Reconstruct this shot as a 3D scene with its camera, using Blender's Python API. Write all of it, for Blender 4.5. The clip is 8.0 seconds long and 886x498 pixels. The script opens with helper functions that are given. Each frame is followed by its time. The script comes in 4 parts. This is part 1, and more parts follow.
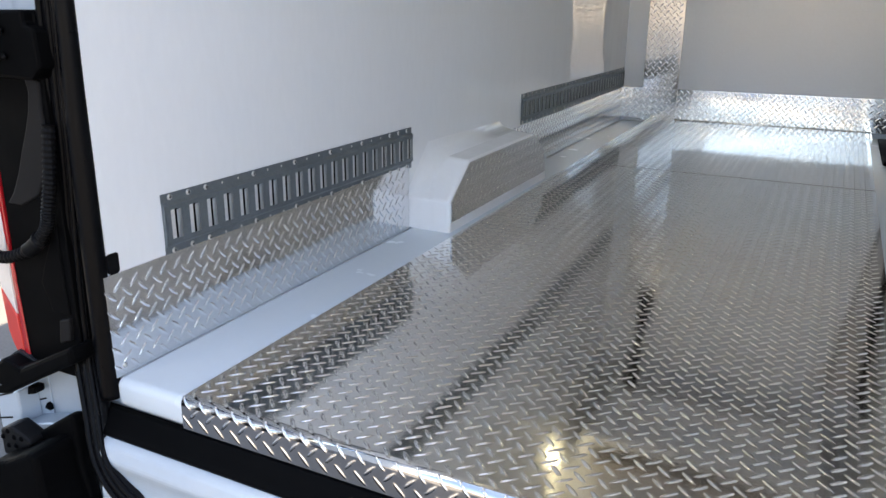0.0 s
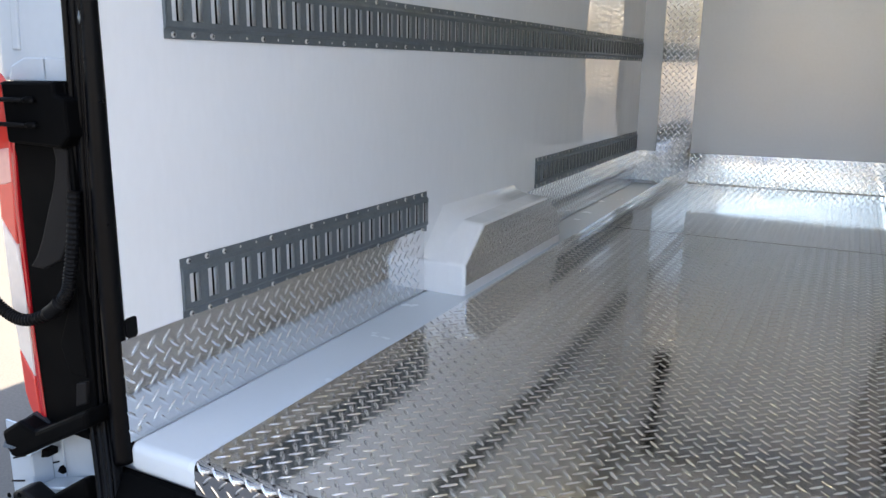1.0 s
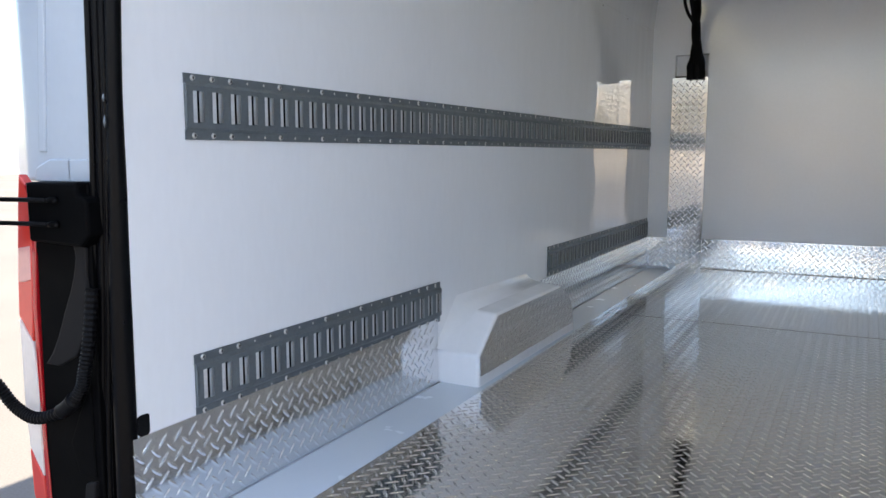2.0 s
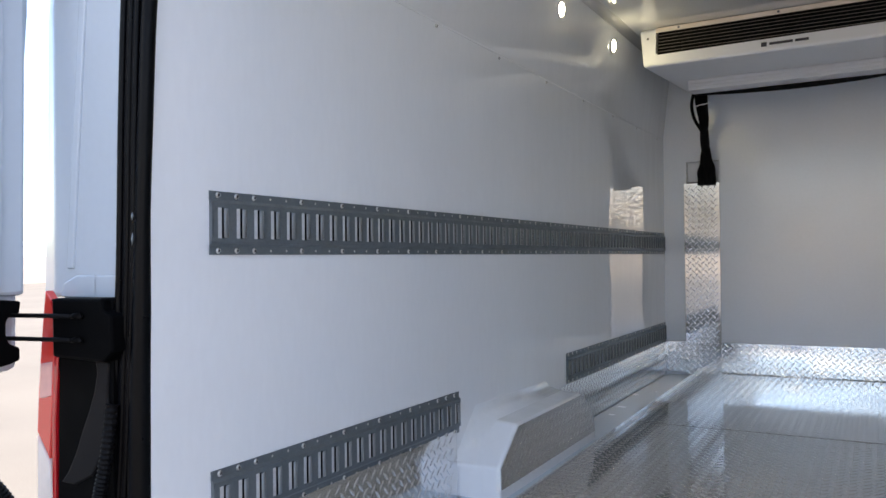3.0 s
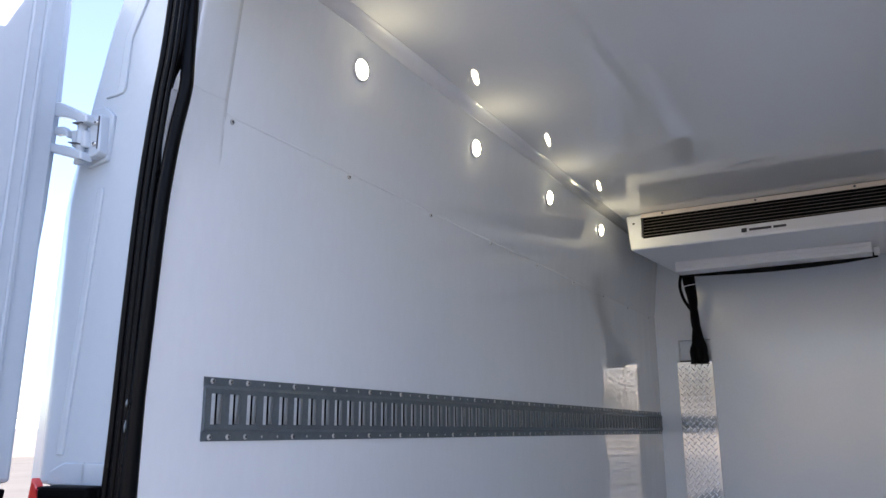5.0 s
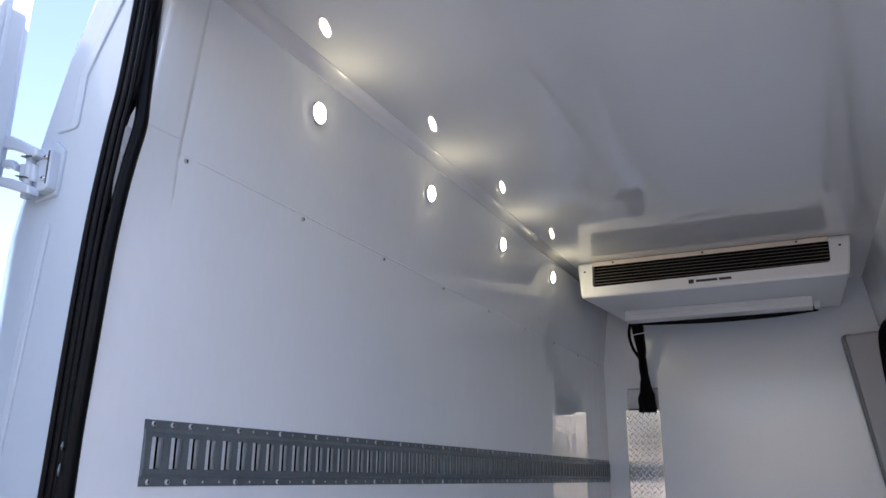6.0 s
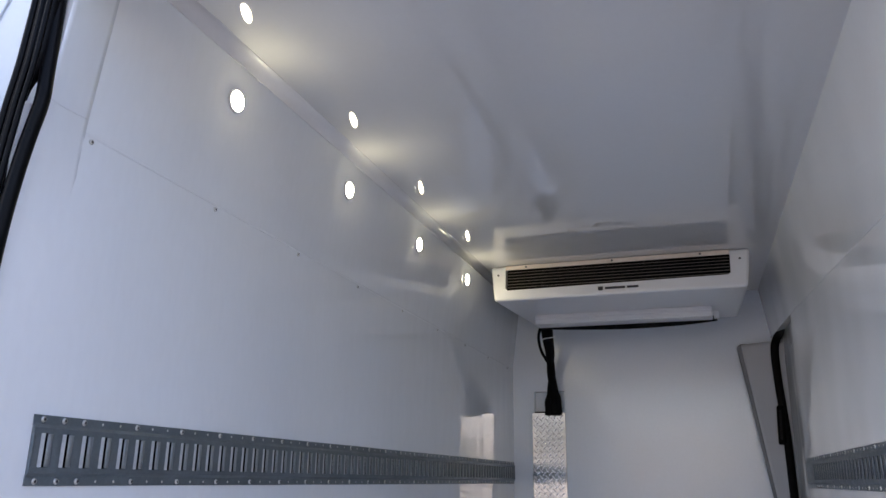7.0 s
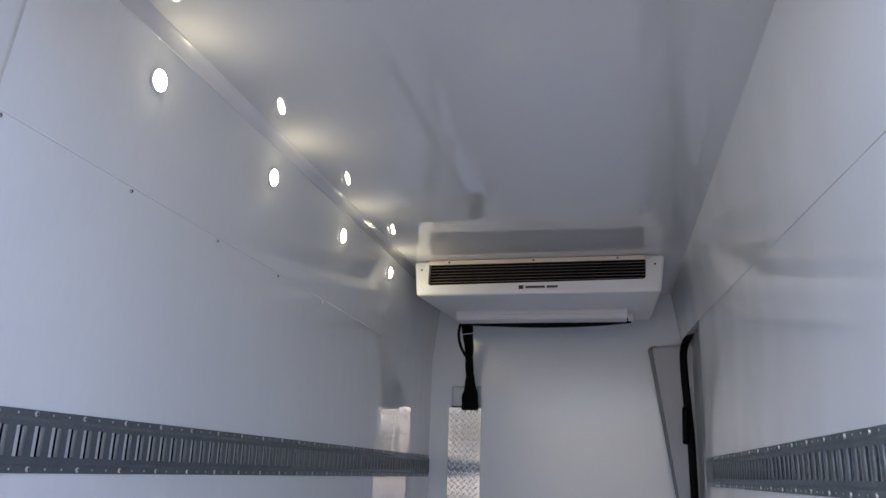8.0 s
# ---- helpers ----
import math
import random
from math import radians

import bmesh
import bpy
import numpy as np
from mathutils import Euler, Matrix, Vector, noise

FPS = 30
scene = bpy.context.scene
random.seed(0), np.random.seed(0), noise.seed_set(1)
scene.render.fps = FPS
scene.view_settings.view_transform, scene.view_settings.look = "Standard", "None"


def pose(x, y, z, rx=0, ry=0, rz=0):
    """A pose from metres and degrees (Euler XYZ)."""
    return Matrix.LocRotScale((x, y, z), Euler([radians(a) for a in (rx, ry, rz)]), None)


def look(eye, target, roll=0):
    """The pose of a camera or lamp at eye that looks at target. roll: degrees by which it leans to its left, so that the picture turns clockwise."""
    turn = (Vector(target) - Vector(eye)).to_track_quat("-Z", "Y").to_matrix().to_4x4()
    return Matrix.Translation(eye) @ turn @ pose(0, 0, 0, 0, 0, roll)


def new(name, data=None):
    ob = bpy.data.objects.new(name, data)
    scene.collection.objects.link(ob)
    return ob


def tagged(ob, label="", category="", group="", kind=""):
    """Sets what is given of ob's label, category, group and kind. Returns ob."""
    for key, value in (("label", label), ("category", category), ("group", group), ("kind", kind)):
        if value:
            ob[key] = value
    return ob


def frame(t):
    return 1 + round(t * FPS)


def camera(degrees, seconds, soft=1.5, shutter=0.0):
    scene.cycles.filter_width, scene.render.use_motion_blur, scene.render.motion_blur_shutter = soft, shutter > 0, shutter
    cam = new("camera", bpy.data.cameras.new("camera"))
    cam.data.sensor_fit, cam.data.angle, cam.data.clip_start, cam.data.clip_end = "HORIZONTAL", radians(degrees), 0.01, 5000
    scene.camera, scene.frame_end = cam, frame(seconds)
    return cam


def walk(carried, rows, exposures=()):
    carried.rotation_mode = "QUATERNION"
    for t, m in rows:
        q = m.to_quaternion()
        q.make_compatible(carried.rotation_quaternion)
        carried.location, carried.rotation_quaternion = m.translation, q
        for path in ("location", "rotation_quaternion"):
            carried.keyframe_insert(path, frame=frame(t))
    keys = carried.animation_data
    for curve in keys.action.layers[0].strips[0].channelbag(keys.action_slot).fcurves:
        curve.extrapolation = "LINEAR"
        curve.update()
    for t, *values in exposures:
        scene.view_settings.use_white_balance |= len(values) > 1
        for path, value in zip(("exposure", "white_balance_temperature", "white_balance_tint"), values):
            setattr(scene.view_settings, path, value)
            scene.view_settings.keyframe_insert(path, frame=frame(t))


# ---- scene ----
cam = camera(60.0, 8.0)
PATH = [
    (0, (1.16, -0.946, 0.662), (0.308, 0.757, 0.051), 0.7),
    (0.5, (1.157, -0.945, 0.669), (0.278, 0.766, 0.121), 0.8),
    (1, (1.159, -0.953, 0.676), (0.255, 0.77, 0.213), 0.7),
    (1.5, (1.157, -0.954, 0.684), (0.231, 0.782, 0.32), 0.4),
    (3, (1.15, -0.966, 0.709), (0.16, 0.771, 0.733), -0.6),
    (3.5, (1.155, -0.977, 0.716), (0.16, 0.751, 0.87), -0.8),
    (4, (1.167, -0.99, 0.732), (0.173, 0.726, 0.995), -0.5),
    (4.5, (1.176, -0.998, 0.734), (0.194, 0.704, 1.106), -0.6),
    (6, (1.197, -1.013, 0.741), (0.361, 0.712, 1.312), 0.4),
    (6.5, (1.183, -1.0, 0.743), (0.449, 0.767, 1.323), 0.5),
    (7, (1.182, -0.999, 0.743), (0.553, 0.811, 1.317), 0.8),
    (7.5, (1.190, -0.999, 0.747), (0.655, 0.845, 1.312), 1.25),
    (8, (1.197, -1.006, 0.750), (0.750, 0.861, 1.308), 1.9),
]
walk(cam, [(t, look(eye, target, roll)) for t, eye, target, roll in PATH], [(0, 2.46, 7560, 13.5), (1.5, 2.42, 7180, 13), (3.0, 2.155, 6950, 15.4), (3.5, 2.095, 6880, 16), (4.5, 2.07, 6600, 17.5), (6, 1.99, 6480, 19.5), (8, 2.04, 6450, 19.5)])

# ---- light ----
world = bpy.data.worlds.new("sky")
scene.world = world
world.use_nodes = True
wn = world.node_tree.nodes
sky = wn.new("ShaderNodeTexSky")
sky.sky_type = "NISHITA"
sky.sun_disc = False
sky.sun_elevation = radians(51)
sky.sun_rotation = radians(60)
sky.dust_density = 1.6
wn["Background"].inputs["Strength"].default_value = 0.125
world.node_tree.links.new(sky.outputs["Color"], wn["Background"].inputs["Color"])
sun = new("sun", bpy.data.lights.new("sun", "SUN"))
sun.data.energy = 4.8
sun.data.angle = radians(0.53)
sun.data.color = (1.0, 0.93, 0.82)
sun.matrix_world = look((30 * math.sin(radians(60)), 30 * math.cos(radians(60)), 37), (0, 0, 0))

# ---- materials ----


def material(name, base, rough, metal=0.0, grain=60.0, vary=0.08, bump=0.0, wave=0.0, wave_scale=2.0, rough_vary=0.05, coat=0.0, random_tint=0.0, stretch=(1, 1, 1), patch=3.0, ior=1.5):
    """A surface with colour patches, fine grain, fine relief and slow waviness, all in metres."""
    m = bpy.data.materials.new(name)
    m.use_nodes = True
    n, l = m.node_tree.nodes, m.node_tree.links
    b = n["Principled BSDF"]
    b.inputs["Metallic"].default_value = metal
    b.inputs["IOR"].default_value = ior
    b.inputs["Coat Weight"].default_value = coat
    b.inputs["Coat Roughness"].default_value = 0.05
    co = n.new("ShaderNodeTexCoord")
    mp = n.new("ShaderNodeMapping")
    mp.inputs["Scale"].default_value = stretch
    l.new(co.outputs["Object"], mp.inputs["Vector"])

    def tex(scale, detail=3.0):
        t = n.new("ShaderNodeTexNoise")
        t.inputs["Scale"].default_value = scale
        t.inputs["Detail"].default_value = detail
        l.new(mp.outputs["Vector"], t.inputs["Vector"])
        return t.outputs["Fac"]

    big, small = tex(patch, 4.0), tex(grain, 2.0)
    mixed = n.new("ShaderNodeMath")
    mixed.operation = "ADD"
    l.new(big, mixed.inputs[0])
    l.new(small, mixed.inputs[1])
    r = n.new("ShaderNodeMapRange")
    r.inputs["From Min"].default_value, r.inputs["From Max"].default_value = 0.6, 1.4
    r.inputs["To Min"].default_value, r.inputs["To Max"].default_value = 1 - vary, 1 + vary
    l.new(mixed.outputs[0], r.inputs["Value"])
    col = n.new("ShaderNodeMix")
    col.data_type, col.blend_type = "RGBA", "MULTIPLY"
    col.inputs["Factor"].default_value = 1.0
    col.inputs[6].default_value = (*base, 1)
    shade = r.outputs["Result"]
    if random_tint:
        info = n.new("ShaderNodeObjectInfo")
        rr = n.new("ShaderNodeMapRange")
        rr.inputs["To Min"].default_value, rr.inputs["To Max"].default_value = 1 - random_tint, 1 + random_tint
        l.new(info.outputs["Random"], rr.inputs["Value"])
        mu = n.new("ShaderNodeMath")
        mu.operation = "MULTIPLY"
        l.new(shade, mu.inputs[0])
        l.new(rr.outputs["Result"], mu.inputs[1])
        shade = mu.outputs[0]
    l.new(shade, col.inputs[7])
    l.new(col.outputs[2], b.inputs["Base Color"])
    q = n.new("ShaderNodeMapRange")
    q.inputs["From Min"].default_value, q.inputs["From Max"].default_value = 0.3, 0.7
    q.inputs["To Min"].default_value, q.inputs["To Max"].default_value = max(0.02, rough - rough_vary), rough + rough_vary
    l.new(tex(patch * 2.7, 5.0), q.inputs["Value"])
    l.new(q.outputs["Result"], b.inputs["Roughness"])
    last = None
    for amount, scale, dist in ((wave, wave_scale, 0.01), (bump, grain, 0.0006)):
        if amount:
            bp = n.new("ShaderNodeBump")
            bp.inputs["Strength"].default_value = amount
            bp.inputs["Distance"].default_value = dist
            l.new(tex(scale, 1.0), bp.inputs["Height"])
            if last:
                l.new(last, bp.inputs["Normal"])
            last = bp.outputs["Normal"]
    if last:
        l.new(last, b.inputs["Normal"])
    return m


def glow(name, color, strength):
    m = bpy.data.materials.new(name)
    m.use_nodes = True
    n = m.node_tree.nodes
    b = n["Principled BSDF"]
    b.inputs["Emission Color"].default_value = (*color, 1)
    b.inputs["Emission Strength"].default_value = strength
    return m


WHITE = material("white_gelcoat", (0.86, 0.88, 0.90), 0.022, vary=0.02, wave=0.26, wave_scale=8.0, stretch=(1, 1, 0.3), rough_vary=0.01, ior=1.65)
WAVY = material("white_uneven_gelcoat", (0.84, 0.855, 0.87), 0.062, vary=0.015, wave=0.9, wave_scale=2.2, rough_vary=0.012, ior=1.8)
PANEL = material("white_satin_panel", (0.83, 0.875, 0.94), 0.18, vary=0.02, wave=0.30, wave_scale=2.6, rough_vary=0.03, ior=1.75)
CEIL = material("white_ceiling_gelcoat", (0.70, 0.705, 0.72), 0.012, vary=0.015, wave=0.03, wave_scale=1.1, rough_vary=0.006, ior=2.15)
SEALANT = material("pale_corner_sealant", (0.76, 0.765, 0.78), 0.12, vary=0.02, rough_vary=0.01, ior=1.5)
LIPZ = material("bent_zinc_lip", (0.33, 0.35, 0.36), 0.5, 0.5, grain=140, vary=0.1)
STRIPW = material("white_floor_coating", (0.66, 0.73, 0.79), 0.27, vary=0.01, rough_vary=0.005)
# white paint; shade on the rear-facing parts is put into its darker, bluer base
PAINT = material("white_body_paint_shaded", (0.50, 0.565, 0.63), 0.22, vary=0.02, coat=0.25, rough_vary=0.03)
ALU = material("bright_tread_aluminium", (0.77, 0.77, 0.775), 0.08, 1.0, grain=180, vary=0.06, bump=0.06, wave=0.10, wave_scale=3.0, rough_vary=0.02)
BUCKLED = material("buckled_tread_aluminium", (0.77, 0.77, 0.775), 0.095, 1.0, grain=180, vary=0.06, bump=0.06, wave=0.34, wave_scale=4.5, rough_vary=0.02)
LUG = material("polished_tread_lug", (0.85, 0.85, 0.855), 0.11, 1.0, grain=150, vary=0.05, rough_vary=0.04)
STEEL = material("grey_galvanised_steel", (0.185, 0.215, 0.235), 0.48, 0.65, grain=140, vary=0.10, bump=0.1, rough_vary=0.08, patch=12)
GALV = material("bright_galvanised_steel", (0.62, 0.63, 0.64), 0.42, 0.9, grain=140, vary=0.1, rough_vary=0.05, patch=12)
ZINC = material("zinc_screw", (0.62, 0.62, 0.60), 0.28, 1.0, grain=300, vary=0.1)
RUBBER = material("black_rubber", (0.004, 0.004, 0.0045), 0.5, ior=1.2, grain=250, vary=0.25, bump=0.1, rough_vary=0.1, patch=8)
SEALR = material("black_seal_rubber", (0.0024, 0.0025, 0.0032), 0.34, ior=1.2, grain=250, vary=0.2, bump=0.08, rough_vary=0.08, patch=8)
PLASTIC = material("black_plastic", (0.0022, 0.0023, 0.0026), 0.6, ior=1.12, grain=500, vary=0.2, bump=0.25, rough_vary=0.1)
TRIMW = material("pale_grained_trim", (0.56, 0.56, 0.58), 0.5, vary=0.02, grain=400, bump=0.1)
BEAD = material("grey_edge_darkening", (0.25, 0.25, 0.262), 0.6, vary=0.1)
DARKP = material("dark_grained_plastic", (0.006, 0.006, 0.0065), 0.5, ior=1.3, grain=400, vary=0.1, bump=0.2)
GREYP = material("grey_moulded_plastic", (0.012, 0.0115, 0.012), 0.55, ior=1.2, grain=400, vary=0.1, bump=0.1)
GRILLE = material("black_grille_and_shade", (0.004, 0.004, 0.004), 0.6, ior=1.2, vary=0.2)
SLAT = material("grey_slat", (0.36, 0.32, 0.29), 0.4, 0.4, vary=0.1)
UNITW = material("white_moulded_plastic", (0.93, 0.93, 0.95), 0.35, vary=0.01, bump=0.03, grain=300, rough_vary=0.005)
BEIGE = material("pale_metal_trim", (0.93, 0.80, 0.70), 0.3, 0.0, vary=0.05, grain=200)
REDL = material("red_lens", (0.75, 0.06, 0.045), 0.12, vary=0.05, coat=1.0)
PINKL = material("pink_reflector", (0.82, 0.40, 0.36), 0.12, vary=0.08, coat=1.0)
RIMR = material("dark_red_lens", (0.50, 0.012, 0.018), 0.08, vary=0.05, coat=1.0)
CLEARL = material("clear_lens", (0.85, 0.76, 0.70), 0.08, vary=0.05, coat=1.0)
ASPHALT = material("asphalt", (0.108, 0.102, 0.093), 0.9, grain=90, vary=0.25, bump=0.6, patch=0.4)
TAN = material("tan_stucco", (0.54, 0.47, 0.38), 0.9, vary=0.08, grain=20)
CREAM = material("cream_stucco", (0.80, 0.72, 0.60), 0.9, vary=0.08, grain=20)
LEAF = material("dry_foliage", (0.20, 0.18, 0.07), 0.7, vary=0.3, grain=6, patch=1.0)
BARK = material("tree_bark", (0.10, 0.08, 0.06), 0.9, vary=0.25, grain=30, bump=0.3)
CONCRETE = material("pale_concrete", (0.21, 0.20, 0.195), 0.9, vary=0.08, grain=4, patch=0.3)
PALE = material("pale_render", (0.72, 0.70, 0.68), 0.9, vary=0.1, grain=2)
GLOSSP = material("glossy_dark_plastic", (0.030, 0.034, 0.040), 0.26, grain=300, vary=0.1, bump=0.04)
INK = material("dark_print", (0.05, 0.05, 0.06), 0.5, vary=0.05)
LED = glow("led_face", (1.0, 0.93, 0.58), 15.0)

# ---- helpers for building ----


def part(name, bm, mat, parent=None, label="", smooth=False):
    bmesh.ops.recalc_face_normals(bm, faces=bm.faces)
    me = bpy.data.meshes.new(name)
    bm.to_mesh(me)
    bm.free()
    me.materials.append(mat)
    if smooth:
        for p in me.polygons:
            p.use_smooth = True
    ob = new(name, me)
    if parent:
        ob.parent = parent
    if label:
        ob["label"] = label
    return ob


def thing(name, place, label, category, group="", kind=""):
    ob = new(name)
    ob.location = place
    return tagged(ob, label, category, group, kind)


def box(lo, hi, bevel=0.0, segments=2, bm=None):
    bm = bm or bmesh.new()
    made = bmesh.ops.create_cube(bm, size=1.0)["verts"]
    for v in made:
        v.co = Vector([(a + b) / 2 + c * (b - a) for a, b, c in zip(lo, hi, v.co)])
    if bevel:
        edges = list({e for v in made for e in v.link_edges})
        bmesh.ops.bevel(bm, geom=edges, offset=bevel, segments=segments, affect="EDGES", profile=0.5)
    return bm


def prism(outline, axis, lo, hi, bevel=0.0, segments=2, bm=None):
    """A solid from an outline in the two other axes, pulled along axis from lo to hi."""
    bm = bm or bmesh.new()

    def at(a, b, c):
        return {"x": (c, a, b), "y": (a, c, b), "z": (a, b, c)}[axis]
    ends = [[bm.verts.new(at(a, b, c)) for a, b in outline] for c in (lo, hi)]
    n = len(outline)
    faces = [bm.faces.new(ends[0]), bm.faces.new(ends[1][::-1])]
    for i in range(n):
        faces.append(bm.faces.new((ends[0][i], ends[0][(i + 1) % n], ends[1][(i + 1) % n], ends[1][i])))
    bmesh.ops.recalc_face_normals(bm, faces=faces)
    if bevel:
        edges = list({e for f in faces for e in f.edges})
        bmesh.ops.bevel(bm, geom=edges, offset=bevel, segments=segments, affect="EDGES", profile=0.5)
    return bm


def tube(points, radius, sides=10, ribs=0.0, bm=None):
    """A round cord along points; ribs: depth of corrugation."""
    bm = bm or bmesh.new()
    pts = [Vector(p) for p in points]
    rings, up = [], Vector((0.3, 0.9, 0.2)).normalized()
    for i, p in enumerate(pts):
        t = (pts[min(i + 1, len(pts) - 1)] - pts[max(i - 1, 0)]).normalized()
        a = t.cross(up).normalized()
        b = t.cross(a).normalized()
        r = (radius[i] if isinstance(radius, list) else radius) - (ribs if i % 2 else 0)
        rings.append([bm.verts.new(p + (a * math.cos(k) + b * math.sin(k)) * r) for k in (2 * math.pi * j / sides for j in range(sides))])
    for p, q in zip(rings, rings[1:]):
        for i in range(sides):
            bm.faces.new((p[i], p[(i + 1) % sides], q[(i + 1) % sides], q[i]))
    bm.faces.new(rings[0][::-1])
    bm.faces.new(rings[-1])
    return bm


def smooth_line(points, steps=8):
    """A soft curve through points."""
    pts = [Vector(p) for p in points]
    pts = [2 * pts[0] - pts[1]] + pts + [2 * pts[-1] - pts[-2]]
    line = []
    for a, b, c, d in zip(pts, pts[1:], pts[2:], pts[3:]):
        for k in range(steps):
            t = k / steps
            line.append(0.5 * ((2 * b) + (c - a) * t + (2 * a - 5 * b + 4 * c - d) * t * t + (3 * b - a - 3 * c + d) * t ** 3))
    return line + [pts[-2]]


def dome(radius, height, sides=10, rings=3):
    """A round screw head, its foot in the plane z = 0."""
    bm = bmesh.new()
    loops = []
    for k in range(rings):
        a = k / rings * math.pi / 2
        loops.append([bm.verts.new((radius * math.cos(a) * math.cos(u), radius * math.cos(a) * math.sin(u), height * math.sin(a))) for u in (2 * math.pi * j / sides for j in range(sides))])
    top = bm.verts.new((0, 0, height))
    for p, q in zip(loops, loops[1:]):
        for i in range(sides):
            bm.faces.new((p[i], p[(i + 1) % sides], q[(i + 1) % sides], q[i]))
    for i in range(sides):
        bm.faces.new((loops[-1][i], loops[-1][(i + 1) % sides], top))
    return bm


def share(name, mesh, parent, matrix):
    ob = new(name, mesh)
    ob.parent = parent
    ob.matrix_local = matrix
    return ob


def mesh_of(name, bm, mat, smooth=True):
    bmesh.ops.recalc_face_normals(bm, faces=bm.faces)
    me = bpy.data.meshes.new(name)
    bm.to_mesh(me)
    bm.free()
    me.materials.append(mat)
    if smooth:
        for p in me.polygons:
            p.use_smooth = True
    return me


LUG_STEP, LUG_LONG, LUG_WIDE, LUG_HIGH = 0.0375, 0.0165, 0.0026, 0.0018


# foot, flank, shoulder and crown of a tread bar: share of its length, of its width and of its height
LUG_RINGS = ((1.15, 2.0, -0.03), (1.02, 1.2, 0.09), (0.92, 0.85, 0.55), (0.70, 0.58, 0.90), (0.36, 0.28, 1.0))
RING = [(math.cos(a), math.sin(a)) for a in (2 * math.pi * k / 8 for k in range(8))]


def lug_mesh():
    """One raised bar of the tread, lying along x."""
    verts = [(p * LUG_LONG * a, q * LUG_WIDE * b, LUG_HIGH * h) for a, b, h in LUG_RINGS for p, q in RING]
    faces = [(r + q, r + (q + 1) % 8, r + 8 + (q + 1) % 8, r + 8 + q) for r in (0, 8, 16, 24) for q in range(8)] + [tuple(range(32, 40))]
    me = bpy.data.meshes.new("lug")
    me.from_pydata(verts, [], faces)
    me.materials.append(LUG)
    for p in me.polygons:
        p.use_smooth = True
    return me


def lugs(name, parent, origin, across, along, width, length, keep=None, bend=None, high=LUG_HIGH, single=0.0):
    """Raised bars of tread plate, each pointing at the flank of the next, on the sheet that across and along span."""
    o, u, v = Vector(origin), Vector(across).normalized(), Vector(along).normalized()
    w = u.cross(v)
    verts, faces = [], []
    one = lug_mesh() if single else None
    rows, cols = int(2 * length / LUG_STEP), int(width / LUG_STEP)
    for j in range(rows):
        for i in range(cols):
            cx, cy = (i + 0.3 + 0.5 * (j % 2)) * LUG_STEP, (j + 0.55) * LUG_STEP / 2
            if cx > width - 0.004 or cy > length - 0.004 or (keep and not keep(cx, cy)):
                continue
            ang = (math.pi / 4 if j % 2 else -math.pi / 4) + random.uniform(-0.03, 0.03)
            d = u * math.cos(ang) + v * math.sin(ang)
            e = v * math.cos(ang) - u * math.sin(ang)
            c = o + u * cx + v * cy
            if cy < single:
                share("lug", one, parent, Matrix(((d.x, e.x, w.x, c.x), (d.y, e.y, w.y, c.y), (d.z, e.z, w.z, c.z), (0, 0, 0, 1))))
                continue
            k0 = len(verts)
            for a, b, h in LUG_RINGS:
                for p, q in RING:
                    at = c + d * p * LUG_LONG * a + e * q * LUG_WIDE * b + w * high * h
                    verts.append(bend(at) if bend else at)
            for r in (0, 8, 16, 24):
                for q in range(8):
                    faces.append((k0 + r + q, k0 + r + (q + 1) % 8, k0 + r + 8 + (q + 1) % 8, k0 + r + 8 + q))
            faces.append(tuple(k0 + 32 + q for q in range(8)))
    me = bpy.data.meshes.new(name)
    me.from_pydata([tuple(p) for p in verts], [], faces)
    me.materials.append(LUG)
    for p in me.polygons:
        p.use_smooth = True
    ob = new(name, me)
    ob.parent = parent
    ob["kind"] = "stuff"
    return ob


# ---- measures of the load space (x across from the left lining, y forward, z up) ----
WIDE, BULK, CEILZ, SEAM, COVE, REAR = 1.55, 3.80, 1.845, 1.42, 0.05, -0.02
PL, PR, LIP, JOIN, END_R = 0.173, 1.353, -0.040, 2.345, 2.90
# the floor falls slightly towards the rear doors
FZ, FALL = 0.0, 0.0068
MOUTH = 1.64  # width at the rear doors
FLARE = Matrix.Translation((1.567, END_R, 0)) @ Matrix.Rotation(radians(1.5), 4, "Z") @ Matrix.Translation((-WIDE, -END_R, 0))
BED = Matrix.Translation((0, 0, -0.034)) @ Matrix.Rotation(math.atan(FALL), 4, "X")

# ---- ground and distance ----
bm = bmesh.new()
bmesh.ops.create_grid(bm, x_segments=8, y_segments=8, size=700)
ground = tagged(part("ground", bm, ASPHALT), "grey asphalt yard, sunlit beyond the van's shade", "ground", kind="structure")
ground.location.z = -0.74

# ---- walls and roof of the load space ----


def slab(name, outline, y0, y1, mat, label, category="wall"):
    return tagged(part(name, prism(outline, "y", y0, y1), mat), label, category, kind="structure")


